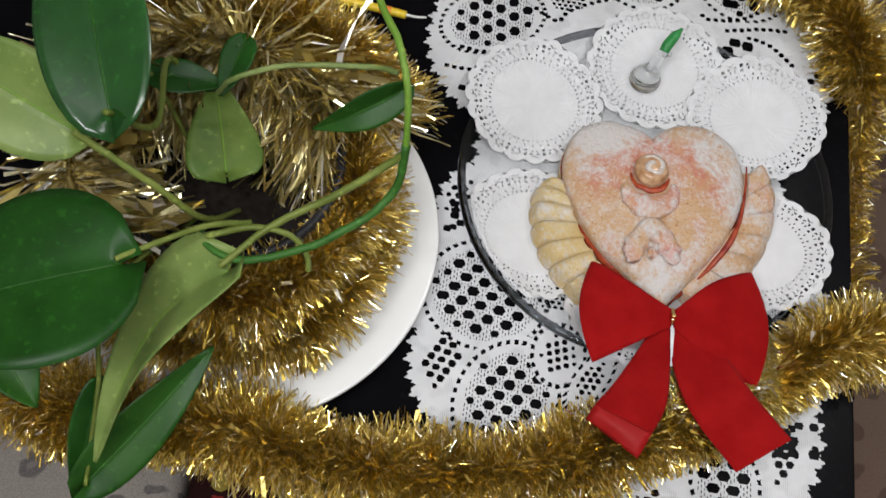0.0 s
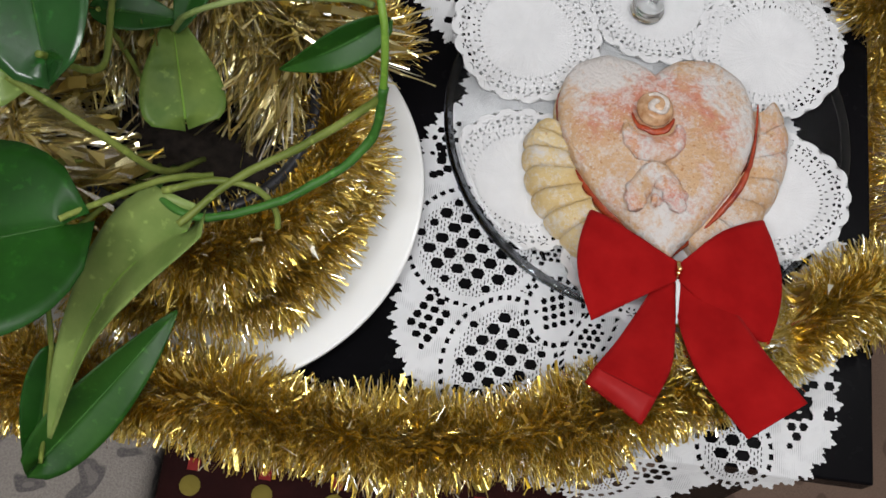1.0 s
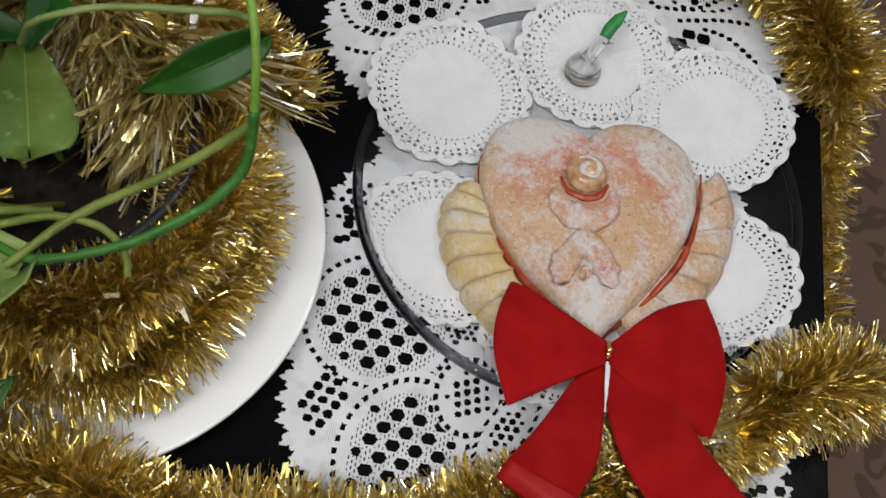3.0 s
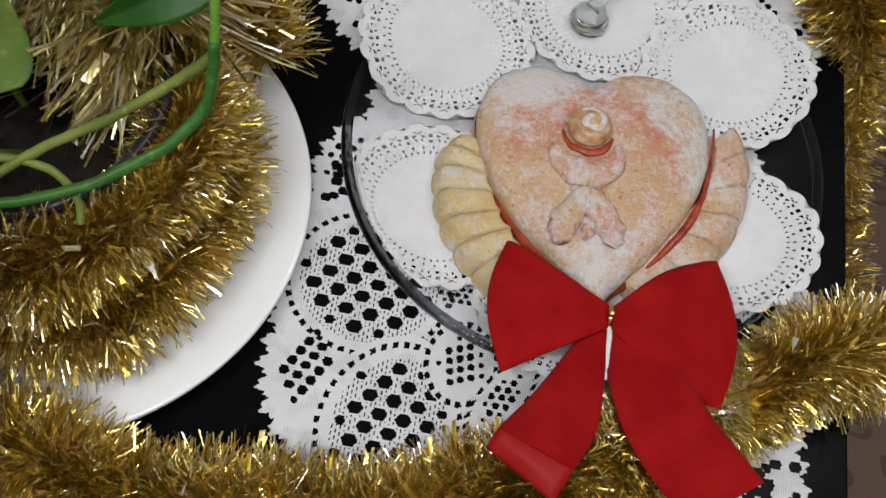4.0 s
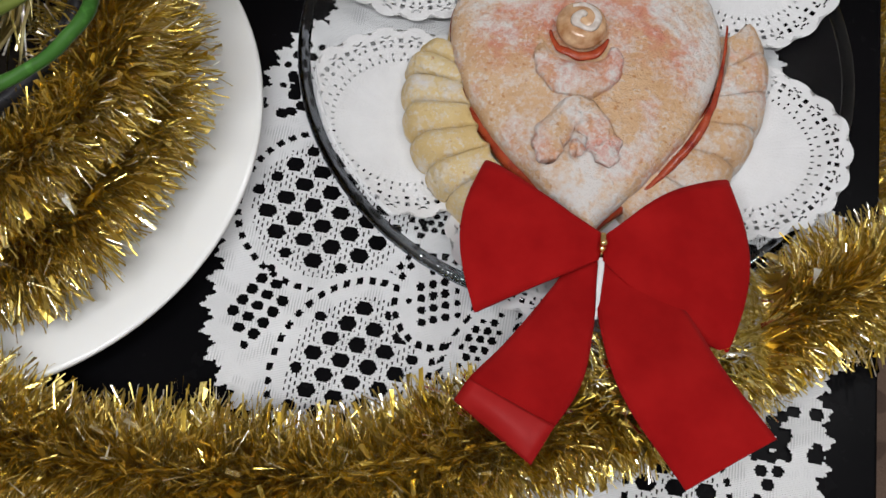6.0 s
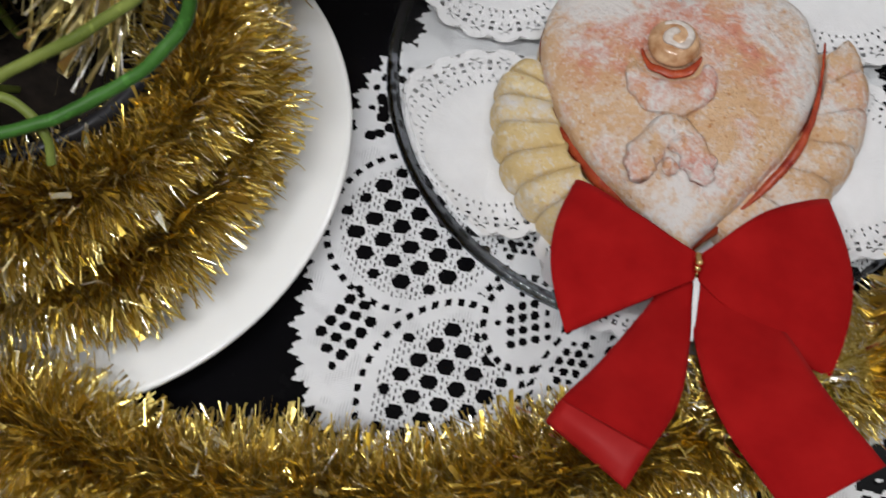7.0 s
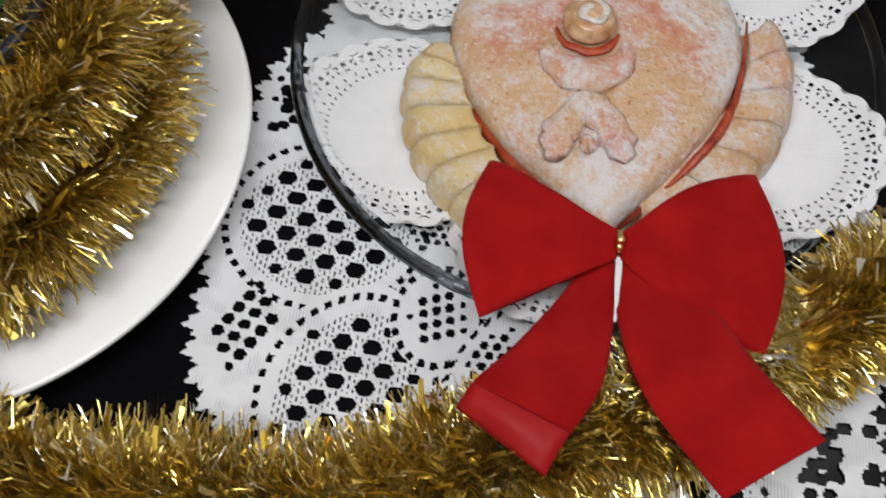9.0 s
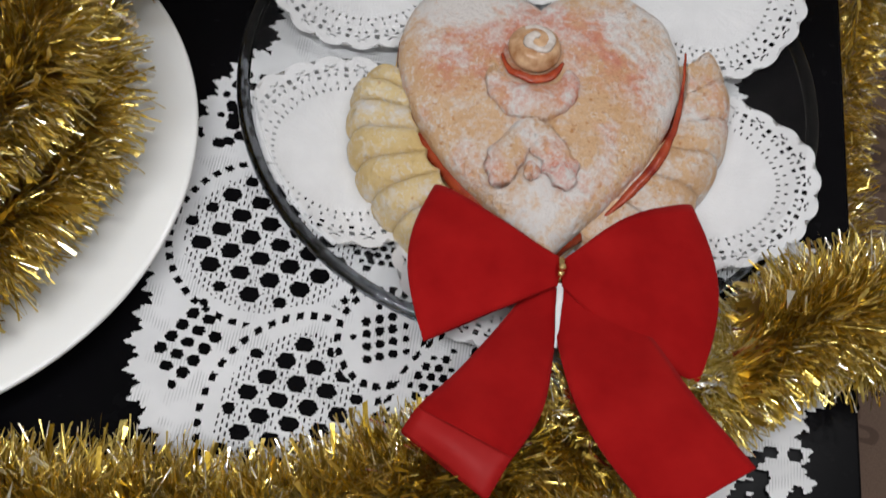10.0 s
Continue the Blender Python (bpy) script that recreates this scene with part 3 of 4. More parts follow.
doily(0.323, 0.530, 0.063, 0.5, 0.0006, plain)
doily(0.218, 0.705, 0.066, 0.1, 0.0006, "round white paper doily under the small clear flower holder")
doily(0.107, 0.648, 0.066, 0.9, 0.0022, plain)
doily(0.3155, 0.664, 0.0655, 0.3, 0.0022, plain)


# ---- heart pastry ----
def heart_point(t, scale=1.0):
    x = 16 * math.copysign(abs(math.sin(t)) ** 2.45, math.sin(t))
    y = 13 * math.cos(t) - 3.4 * math.cos(2 * t) - 1.4 * math.cos(3 * t) - 0.2 * math.cos(4 * t) + 2.0
    return x * scale * 0.00522, y * scale * 0.00735


HEART_C, HEART_TURN = (0.2230, 0.5405), radians(6)


def heart_bm(z_side, levels, scale, rough, steps=120, seed=0.0):
    """Rings of the heart's outline; levels are (scale, height) from the rim's foot to the middle of the top."""
    bm = bmesh.new()
    rings = []
    c, s = math.cos(HEART_TURN), math.sin(HEART_TURN)
    for f, z in levels:
        ring = []
        for k in range(steps):
            t = 2 * math.pi * k / steps + 0.0001
            hx, hy = heart_point(t, scale * f)
            round_off = max(0.0, 1 - f) ** 1.2
            hx += (0.070 * scale * f * math.sin(t) - hx) * round_off
            hy += (0.070 * scale * f * math.cos(t) - hy) * round_off
            q = Vector((HEART_C[0] + hx * c - hy * s, HEART_C[1] + hx * s + hy * c, z_side + z))
            n = noise.noise(q * 45 + Vector((seed, 0, 0))) + 0.5 * noise.noise(q * 140)
            q += Vector((hx, hy, 0)).normalized() * n * rough * 0.8 + Vector((0, 0, n * rough * (0.6 if z > 0.004 else 0.0)))
            ring.append(bm.verts.new(q))
        rings.append(ring)
    for a, b in zip(rings, rings[1:]):
        for k in range(steps):
            n = (k + 1) % steps
            bm.faces.new((a[k], a[n], b[n], b[k]))
    bm.faces.new(rings[0])
    bm.faces.new(rings[-1])
    bmesh.ops.recalc_face_normals(bm, faces=bm.faces)
    return bm


pie = thing("heart_pastry", (HEART_C[0], HEART_C[1], 0.0125), "heart-shaped golden pastry with powdered sugar and red fruit stains", "pastry")
part("bottom_crust", heart_bm(0.0135, [(0.96, 0.0), (1.0, 0.003), (1.0, 0.009), (0.96, 0.012)], 0.99, 0.0012), crust_plain, pie, "pale golden bottom crust")
filling_bm = heart_bm(0.0245, [(0.985, -0.003), (1.032, 0.002), (1.0, 0.007)], 1.0, 0.0020, seed=3.0)
bmesh.ops.translate(filling_bm, verts=filling_bm.verts, vec=(0.0006, -0.0010, 0))
for v in filling_bm.verts:
    tuck = 0.040 * min(1.0, max(0.0, (v.co.y - 0.515) / 0.045))
    v.co.x += (HEART_C[0] - v.co.x) * tuck
    v.co.y += (HEART_C[1] - v.co.y) * tuck
    if v.co.y < 0.485:
        v.co.y = 0.485 + (v.co.y - 0.485) * 0.82
part("filling", filling_bm, jam_mat, pie, "red fruit filling along the seam")
part("top_crust", heart_bm(0.0275, [(0.955, 0.0), (0.985, 0.002), (0.995, 0.006), (0.985, 0.010), (0.955, 0.0135), (0.90, 0.0160), (0.80, 0.0182), (0.66, 0.0196),
                                    (0.50, 0.0204), (0.34, 0.0208), (0.18, 0.0210), (0.06, 0.0210)], 0.985, 0.0016, 140, 7.0), crust_sugar, pie)
part("jam_seam", tube_bm([(0.3035, 0.600, 0.0345), (0.3025, 0.575, 0.0355), (0.2985, 0.545, 0.0360), (0.2895, 0.520, 0.0360), (0.2760, 0.498, 0.0355), (0.2610, 0.479, 0.0340)],
                         [0.0006, 0.0011, 0.0018, 0.0030, 0.0026, 0.0008], 10, 70, 0.7, 0.0004, 6), jam_mat, pie, "dark red jam in the seam")
PIE_TOP = 0.0485
# dough ornaments pressed onto the heart
bm = bmesh.new()
bmesh.ops.create_uvsphere(bm, u_segments=32, v_segments=20, radius=0.0150)
bmesh.ops.scale(bm, verts=bm.verts, vec=(1, 1, 0.55))
for v in bm.verts:
    a = math.atan2(v.co.y, v.co.x)
    v.co *= 1 + 0.035 * math.sin(a - 900 * math.hypot(v.co.x, v.co.y)) * (v.co.z > 0)
bmesh.ops.translate(bm, verts=bm.verts, vec=(0.2140, 0.571, PIE_TOP + 0.0050))
nose_ball = part("dough_ball", bm, crust_glaze, pie, "shiny amber glazed dough ball with a white swirl")
# A flat pale coil that winds over the top of the ball.
swirl = []
for k in range(8):
    away, a = 0.0014 + 0.00140 * k, 1.05 * k + 1.2
    swirl.append((0.2140 + away * math.cos(a), 0.5718 + away * math.sin(a), PIE_TOP + 0.0046 + 0.0083 * math.sqrt(1 - (away / 0.0152) ** 2)))
part("pale_swirl", tube_bm(swirl, [0.0016, 0.0028, 0.0030, 0.0026, 0.0012], 8, 60, 0.45, 0.0014), swirl_mat, nose_ball)
part("jam_ring", tube_bm([(0.2138 + 0.0172 * math.cos(radians(a)), 0.5695 + 0.0165 * math.sin(radians(a)), PIE_TOP + 0.0015) for a in range(190, 351, 20)],
                         [0.0008, 0.0026, 0.0036, 0.0026, 0.0008], 8, 50, 0.5, 0.0012), jam_mat, pie, "red jam under the dough ball")
part("dough_crescent", tube_bm([(0.2145 + 0.0215 * math.cos(radians(a)), 0.5590 + 0.0225 * math.sin(radians(a)), PIE_TOP + 0.001) for a in range(185, 366, 20)],
                               [0.003, 0.0085, 0.0110, 0.0110, 0.0085, 0.003], 14, 60, 0.5, 0.0016, 2), crust_white, pie)
part("dough_arch", tube_bm([(0.2055, 0.4835, PIE_TOP), (0.2045, 0.4920, PIE_TOP + 0.001), (0.2085, 0.5060, PIE_TOP + 0.001), (0.2185, 0.5175, PIE_TOP + 0.001),
                            (0.2290, 0.5080, PIE_TOP + 0.001), (0.2360, 0.4960, PIE_TOP + 0.001), (0.2355, 0.4865, PIE_TOP)],
                           [0.0050, 0.0100, 0.0094, 0.0082, 0.0094, 0.0100, 0.0050], 16, 90, 0.5, 0.0030, 9), crust_white, pie)
part("dough_crumb", tube_bm([(0.2160, 0.4915, PIE_TOP + 0.001), (0.2200, 0.4930, PIE_TOP + 0.002), (0.2240, 0.4905, PIE_TOP + 0.001)],
                            [0.003, 0.0062, 0.003], 12, 24, 0.6, 0.0018, 4), crust_white, pie)


def crimped(label, line, widths, crimps, seed, material, crease=1.0):
    """A crescent turnover with a row of pressed crimps along its outer rim."""
    mid = Vector(line[len(line) // 2])
    ob = thing("crimped_pastry", (mid.x, mid.y, 0.0125), label, "pastry", "crimped pastries beside the heart")
    inner = Vector((HEART_C[0], HEART_C[1], 0))
    curve = glide(line, 60)
    part("body", tube_bm([p + (inner - p).normalized() * 0.018 for p in (curve[0], curve[15], curve[30], curve[45], curve[59])],
                         [w * 0.55 for w in widths], 16, 60, 0.5, 0.0012, seed), material, ob)
    # wedges of dough side by side, parted by narrow pressed creases
    rows, cols = 12, 15
    slant = -0.007 if seed < 5 else 0.007
    for k in range(crimps):
        bm = bmesh.new()
        grid = []
        for i in range(rows):
            v = i / (rows - 1)
            along = 0.3 + (k + 0.5 + (1.0 - 0.04 * crease) * (v - 0.5)) / crimps * 58.4
            row = []
            for j in range(cols):
                u = j / (cols - 1)
                at = min(58.99, max(0.0, along))
                p = curve[int(at)].lerp(curve[int(at) + 1], at % 1)
                f = at / 59 * (len(widths) - 1)
                w = widths[int(f)] + (widths[min(int(f) + 1, len(widths) - 1)] - widths[int(f)]) * (f % 1)
                toward = (Vector((inner.x, inner.y, p.z)) - p).normalized()
                swell = 1 - crease * abs(2 * v - 1) ** 3.2 * (1 - 0.6 * u * (crease < 1))
                q = p + toward * (w * (-0.20 - 0.11 * swell) + 1.62 * w * u) + Vector((-toward.y, toward.x, 0)) * slant * u
                dome = math.sqrt(max(0.0, 1 - (1 - min(1.0, u / 0.42)) ** 2.2))
                q.z = 0.0135 + dome * (0.0160 + 0.0042 * swell * (1 - 0.55 * u)) + 0.004 * u
                n = noise.noise_vector(q * 130 + Vector((seed, 0, 0)))
                q += Vector(n) * 0.0007 * min(1.0, u * 6)
                row.append(bm.verts.new(q))
            grid.append(row)
        for r, t in zip(grid, grid[1:]):
            for j in range(cols - 1):
                bm.faces.new((r[j], r[j + 1], t[j + 1], t[j]))
        ring = [g[0] for g in grid] + grid[-1][1:] + [g[-1] for g in grid[-2::-1]] + grid[0][-2:0:-1]
        low = [bm.verts.new((v.co.x, v.co.y, 0.0126)) for v in ring]
        for a in range(len(ring)):
            b = (a + 1) % len(ring)
            bm.faces.new((ring[a], ring[b], low[b], low[a]))
        bmesh.ops.recalc_face_normals(bm, faces=bm.faces)
        part("crimp", bm, material, ob)
    return ob


crimped("pale golden crimped turnover tucked beside the heart pastry", [(0.133, 0.566, 0.0215), (0.1215, 0.550, 0.0215), (0.1225, 0.524, 0.0215), (0.132, 0.496, 0.0215), (0.149, 0.472, 0.0215), (0.170, 0.452, 0.0215)],
        [0.016, 0.022, 0.024, 0.023, 0.018], 7, 1, crust_plain)
crimped("sugar-dusted crimped turnover tucked beside the heart pastry", [(0.3180, 0.610, 0.0215), (0.3275, 0.585, 0.0215), (0.3270, 0.552, 0.0215), (0.317, 0.522, 0.0215), (0.298, 0.490, 0.0215), (0.262, 0.456, 0.0215)],
        [0.016, 0.022, 0.025, 0.025, 0.020], 6, 8, crust_side, 0.55)


# ---- velvet bow ----
def ribbon_bm(left, right, count=40, across=14, bulge=0.0, thick=0.0013, belly=0.0):
    """A strip of cloth between two smooth edges, arched by bulge across its width."""
    bm = bmesh.new()
    a, b = glide(left, count), glide(right, count)
    grid = []
    for k in range(count):
        row = []
        for j in range(across):
            f = j / (across - 1)
            p = a[k].lerp(b[k], f)
            p.z += bulge * math.sin(math.pi * f) * math.sin(math.pi * min(1.0, k / (count - 1) * 1.0)) ** 0.7
            p.x += belly * math.sin(math.pi * f) * math.sin(math.pi * k / (count - 1)) ** 2
            p.z += 0.0008 * noise.noise(p * 60)
            row.append(bm.verts.new(p))
        grid.append(row)
    for r, s in zip(grid, grid[1:]):
        for j in range(across - 1):
            bm.faces.new((r[j], r[j + 1], s[j + 1], s[j]))
    bmesh.ops.recalc_face_normals(bm, faces=bm.faces)
    bmesh.ops.solidify(bm, geom=bm.faces[:], thickness=thick)
    return bm


KNOT = (0.2405, 0.4385, 0.050)
bow = thing("velvet_bow", (0.241, 0.42, 0.012), "flat red velvet ribbon bow with two notched tails", "bow")
# each loop runs out on top, folds and comes back underneath
part("loop", ribbon_bm([(0.2390, 0.4440, 0.050), (0.205, 0.4615, 0.0515), (0.1745, 0.4795, 0.044), (0.1735, 0.4785, 0.034), (0.205, 0.4600, 0.029), (0.239, 0.443, 0.040)],
                       [(0.2396, 0.4285, 0.049), (0.2140, 0.4115, 0.0505), (0.1810, 0.3905, 0.049), (0.1815, 0.3908, 0.0465), (0.2140, 0.4125, 0.0465), (0.239, 0.429, 0.044)],
                       64, 18, 0.004, belly=-0.011), velvet, bow)
part("loop", ribbon_bm([(0.2422, 0.4440, 0.050), (0.2720, 0.4730, 0.0515), (0.3050, 0.4915, 0.043), (0.3060, 0.4905, 0.033), (0.2720, 0.4715, 0.029), (0.242, 0.443, 0.040)],
                       [(0.2416, 0.4285, 0.049), (0.2740, 0.4020, 0.0515), (0.3080, 0.3880, 0.050), (0.3082, 0.3886, 0.0470), (0.2740, 0.4035, 0.0465), (0.242, 0.429, 0.044)],
                       64, 18, 0.004, belly=0.011), velvet, bow)
part("tail", ribbon_bm([(0.2300, 0.4400, 0.041), (0.2180, 0.4130, 0.044), (0.1970, 0.3740, 0.058), (0.1800, 0.3475, 0.0700), (0.1735, 0.3350, 0.0640)],
                       [(0.2405, 0.4280, 0.045), (0.2410, 0.3980, 0.049), (0.2365, 0.3560, 0.061), (0.2215, 0.3230, 0.0735), (0.2150, 0.3085, 0.0680)], 44, 14, 0.003), velvet, bow)
part("tail", ribbon_bm([(0.2425, 0.4280, 0.0470), (0.2420, 0.3960, 0.0515), (0.2570, 0.3500, 0.066), (0.2880, 0.3060, 0.081)],
                       [(0.2620, 0.4400, 0.0440), (0.2880, 0.4060, 0.0525), (0.3060, 0.3730, 0.067), (0.3290, 0.3370, 0.084)], 44, 14, 0.003), velvet, bow)
# Strip added over the tail end; its sheen is put into the colour.
part("hem", ribbon_bm([(0.1790, 0.3450, 0.0728), (0.1760, 0.3395, 0.0708), (0.1735, 0.3348, 0.0668)], [(0.2235, 0.3275, 0.0765), (0.2190, 0.3170, 0.0745), (0.2150, 0.3082, 0.0705)], 14, 10, 0.003),
     sheen_red, bow, "turned-up end of the tail, sheen painted as lighter red")
bm = bmesh.new()
bmesh.ops.create_uvsphere(bm, u_segments=16, v_segments=10, radius=0.0025)
bmesh.ops.translate(bm, verts=bm.verts, vec=(KNOT[0], KNOT[1] - 0.002, 0.0540))
part("bead", bm, gold_bead, bow, "small gold bead")
part("binding", tube_bm([(KNOT[0], KNOT[1] + 0.007, 0.046), (KNOT[0], KNOT[1] + 0.004, 0.0505), (KNOT[0], KNOT[1] - 0.004, 0.0515), (KNOT[0], KNOT[1] - 0.007, 0.046)],
                        [0.0013, 0.0018, 0.0018, 0.0013], 10, 24, 0.6), gold_bead, bow, "twisted gold wire binding")
# Added strip that stands in for white lace seen through the gap.
part("gap_strip", tube_bm([(0.2408, 0.4300, 0.0480), (0.2411, 0.4220, 0.0492), (0.2413, 0.4100, 0.0492), (0.2413, 0.3940, 0.0500)], [0.0018, 0.0018, 0.0013, 0.0006], 10, 30, 0.4, 0.0003), paper, bow, "added white strip for the bright gap between the tails")

# ---- small clear flower holder, yellow stick ----
holder = thing("flower_holder", (0.209, 0.690, 0.0120), "small clear plastic stem holder with a green tip", "ornament")
part("base", lathe_bm([(0, 0), (0.0125, 0), (0.0148, 0.002), (0.0148, 0.005), (0.0118, 0.007), (0.0128, 0.009), (0.0122, 0.013), (0.0085, 0.016), (0.006, 0.017), (0, 0.017)],
                      (0.209, 0.690, 0.0132), 40), clear_glass, holder, "clear ribbed knob")
part("stem", tube_bm([(0.209, 0.690, 0.029), (0.2145, 0.698, 0.036), (0.221, 0.707, 0.041)], [0.006, 0.0052, 0.0048], 14, 24), frosted_plastic, holder, "frosted tube")
part("spur", tube_bm([(0.219, 0.7045, 0.040), (0.2235, 0.7045, 0.041), (0.228, 0.7050, 0.041)], [0.0026, 0.0028, 0.0022], 10, 14), frosted_plastic, holder, "frosted side spur")
part("tip", tube_bm([(0.220, 0.7055, 0.0425), (0.2235, 0.7125, 0.046), (0.229, 0.721, 0.050), (0.234, 0.727, 0.053)], [0.0046, 0.0056, 0.0044, 0.0012], 12, 30, 1.0, 0.0008), green_plastic, holder, "green twisted tip")

stick = thing("yellow_stick", (-0.045, 0.733, 0.0), "yellow wax stick with an orange band and white wick", "candle")
part("shaft", tube_bm([(-0.120, 0.742, 0.0042), (-0.070, 0.7365, 0.0042), (-0.027, 0.7315, 0.0042)], [0.0042, 0.0042, 0.0040], 12, 20), yellow_wax, stick)
part("band", tube_bm([(-0.0530, 0.7345, 0.0043), (-0.0470, 0.7338, 0.0043), (-0.0420, 0.7332, 0.0043)], [0.0047, 0.0047, 0.0047], 12, 10), orange_wax, stick, "orange band")
part("wick", tube_bm([(-0.028, 0.7317, 0.0044), (-0.017, 0.7320, 0.0030), (-0.007, 0.7335, 0.0028)], [0.0014, 0.0012, 0.0010], 8, 14), white_wick, stick, "white wick")


# ---- tinsel garlands ----
def garland(label, line, radius, per_metre, seed, count=160, floor_z=0.003, group="gold tinsel garlands", width=0.0009, lean=0.5, sag=(0, 0, 0), foil=None):
    """A twisted wire with foil strands that stand out all round it."""
    rng = np.random.RandomState(seed)
    mid = Vector(line[0])
    ob = thing("tinsel_garland", mid, label, "garland", group)
    part("wire", tube_bm(line, [0.0014, 0.0014], 6, count), wire_core, ob, "twisted wire core")
    p = np.array([tuple(q) for q in glide(line, count)])
    step = np.linalg.norm(np.diff(p, axis=0), axis=1)
    run = np.concatenate([[0], np.cumsum(step)])
    n = int(run[-1] * per_metre * 1.7)
    s = rng.uniform(0, run[-1], n)
    base = np.stack([np.interp(s, run, p[:, k]) for k in range(3)], 1)
    ahead = np.stack([np.interp(np.minimum(s + 0.01, run[-1]), run, p[:, k]) for k in range(3)], 1)
    behind = np.stack([np.interp(np.maximum(s - 0.01, 0), run, p[:, k]) for k in range(3)], 1)
    way = ahead - behind
    way /= np.linalg.norm(way, axis=1, keepdims=True)
    side = np.cross(way, (0, 0, 1.0))
    side /= np.linalg.norm(side, axis=1, keepdims=True) + 1e-9
    up = np.cross(side, way)
    ang = rng.uniform(0, 2 * np.pi, n)
    out = side * np.cos(ang)[:, None] + up * np.sin(ang)[:, None]
    out += way * rng.normal(0, lean, n)[:, None] * 0.6
    # strands lie in clumps that lean the same way
    out += np.stack([np.sin(s * 61 + seed + k * 2.1) * 0.22 for k in range(3)], 1)
    out = out + np.array(sag)
    out /= np.linalg.norm(out, axis=1, keepdims=True)
    length = radius * rng.uniform(0.55, 1.12, n) * (1 + 0.12 * np.sin(s * 47 + seed))
    twist = rng.normal(0, 1, (n, 3))
    flat = np.cross(out, twist)
    flat /= np.linalg.norm(flat, axis=1, keepdims=True) + 1e-9
    bend = np.cross(out, flat) * rng.normal(0, 0.18, n)[:, None] + np.array((0, 0, -0.10))
    pick = rng.uniform(0, 1, n)
    w = width * rng.uniform(0.6, 1.25, n) * np.where(pick < 0.025, 4.0, np.where(pick < 0.13, 2.5, 1.0))
    turn = rng.normal(0, 1.2, n)
    over = np.cross(out, flat)
    verts = np.zeros((n, 8, 3))
    for k, f in enumerate((0.10, 0.45, 0.75, 1.0)):
        kink = rng.normal(0, 0.050 * f, (2, n))
        c = base + (out + flat * kink[0][:, None] + over * kink[1][:, None]) * (length * f)[:, None] + bend * (length * f * f)[:, None]
        twist_k = turn * f + rng.normal(0, 0.6, n)
        fk = flat * np.cos(twist_k)[:, None] + over * np.sin(twist_k)[:, None]
        half = fk * (w * 0.5)[:, None]
        verts[:, 2 * k], verts[:, 2 * k + 1] = c - half, c + half
    flatv = verts.reshape(-1, 3)
    on_top = (flatv[:, 0] < TOP_X) & (flatv[:, 1] > TOP_Y)
    flatv[:, 2] = np.where(on_top & (base[:, 2].repeat(8) > 0), np.maximum(flatv[:, 2], floor_z + rng.uniform(0, 0.003, len(flatv))), flatv[:, 2])
    # strands under the bow are pressed down by it
    bx, by = flatv[:, 0], flatv[:, 1]
    under = (bx > 0.165) & (bx < 0.338) & (by > 0.30) & (by < 0.47)
    flatv[:, 2] = np.where(under, np.minimum(flatv[:, 2], 0.034 + 0.30 * (0.44 - by)), flatv[:, 2])
    i = np.arange(n) * 8
    faces = np.concatenate([np.stack([i + k, i + k + 1, i + k + 3, i + k + 2], 1) for k in (0, 2, 4)])
    array_part("fringe", flatv, faces.tolist(), foil or tinsel_foil, ob, "shiny gold foil strands", kind="stuff")
    return ob


garland("gold tinsel garland lying along the table's front edge", [(-0.42, 0.300, 0.030), (-0.30, 0.295, 0.028), (-0.20, 0.292, 0.028), (-0.10, 0.292, 0.030), (0.0, 0.281, 0.027), (0.09, 0.288, 0.028),
        (0.17, 0.310, 0.032), (0.25, 0.349, 0.037), (0.32, 0.398, 0.036), (0.38, 0.440, 0.032), (0.428, 0.462, 0.020)], 0.040, 27000, 11, 200)
garland("sparse gold tinsel garland hanging below the table's side edge", [(0.428, 0.462, 0.020), (0.446, 0.50, -0.060), (0.440, 0.58, -0.095), (0.438, 0.66, -0.060), (0.425, 0.725, 0.008)],
        0.032, 6500, 12, 80)
garland("gold tinsel garland lying over the table's far corner", [(0.425, 0.725, 0.008), (0.400, 0.775, 0.030), (0.345, 0.835, 0.032), (0.28, 0.865, 0.032), (0.18, 0.90, 0.032)], 0.042, 24000, 13, 90)


def ring_line(cx, cy, r, z, a0, a1, count, rise=0.0):
    return [(cx + r * math.cos(radians(a0 + (a1 - a0) * k / (count - 1))), cy + r * math.sin(radians(a0 + (a1 - a0) * k / (count - 1))),
             z + rise * k / (count - 1)) for k in range(count)]


POT = (-0.138, 0.487)
garland("gold tinsel garland wound round the plant pot", ring_line(-0.136, 0.471, 0.111, 0.052, 40, 395, 18), 0.039, 26000, 21, 220, 0.026, "tinsel round the pot")
garland("gold tinsel garland wound higher round the plant pot", ring_line(-0.138, 0.479, 0.105, 0.102, 20, 380, 18), 0.035, 24000, 22, 220, 0.026, "tinsel round the pot")
garland("loose end of gold tinsel behind the plant pot", [(-0.30, 0.63, 0.135), (-0.22, 0.625, 0.140), (-0.14, 0.605, 0.140), (-0.07, 0.604, 0.122), (-0.036, 0.600, 0.088), (-0.017, 0.590, 0.066), (-0.009, 0.580, 0.055)], 0.039, 26000, 23, 90, 0.026, "tinsel round the pot")
garland("silvery gold tinsel hanging over the pot's rim above the soil", [(-0.235, 0.530, 0.160), (-0.18, 0.556, 0.170), (-0.11, 0.555, 0.170), (-0.052, 0.530, 0.158)], 0.084, 6800, 24, 60, 0.026,
        "tinsel round the pot", 0.0018, 0.35, (0.05, -0.80, -0.30), silver_foil)
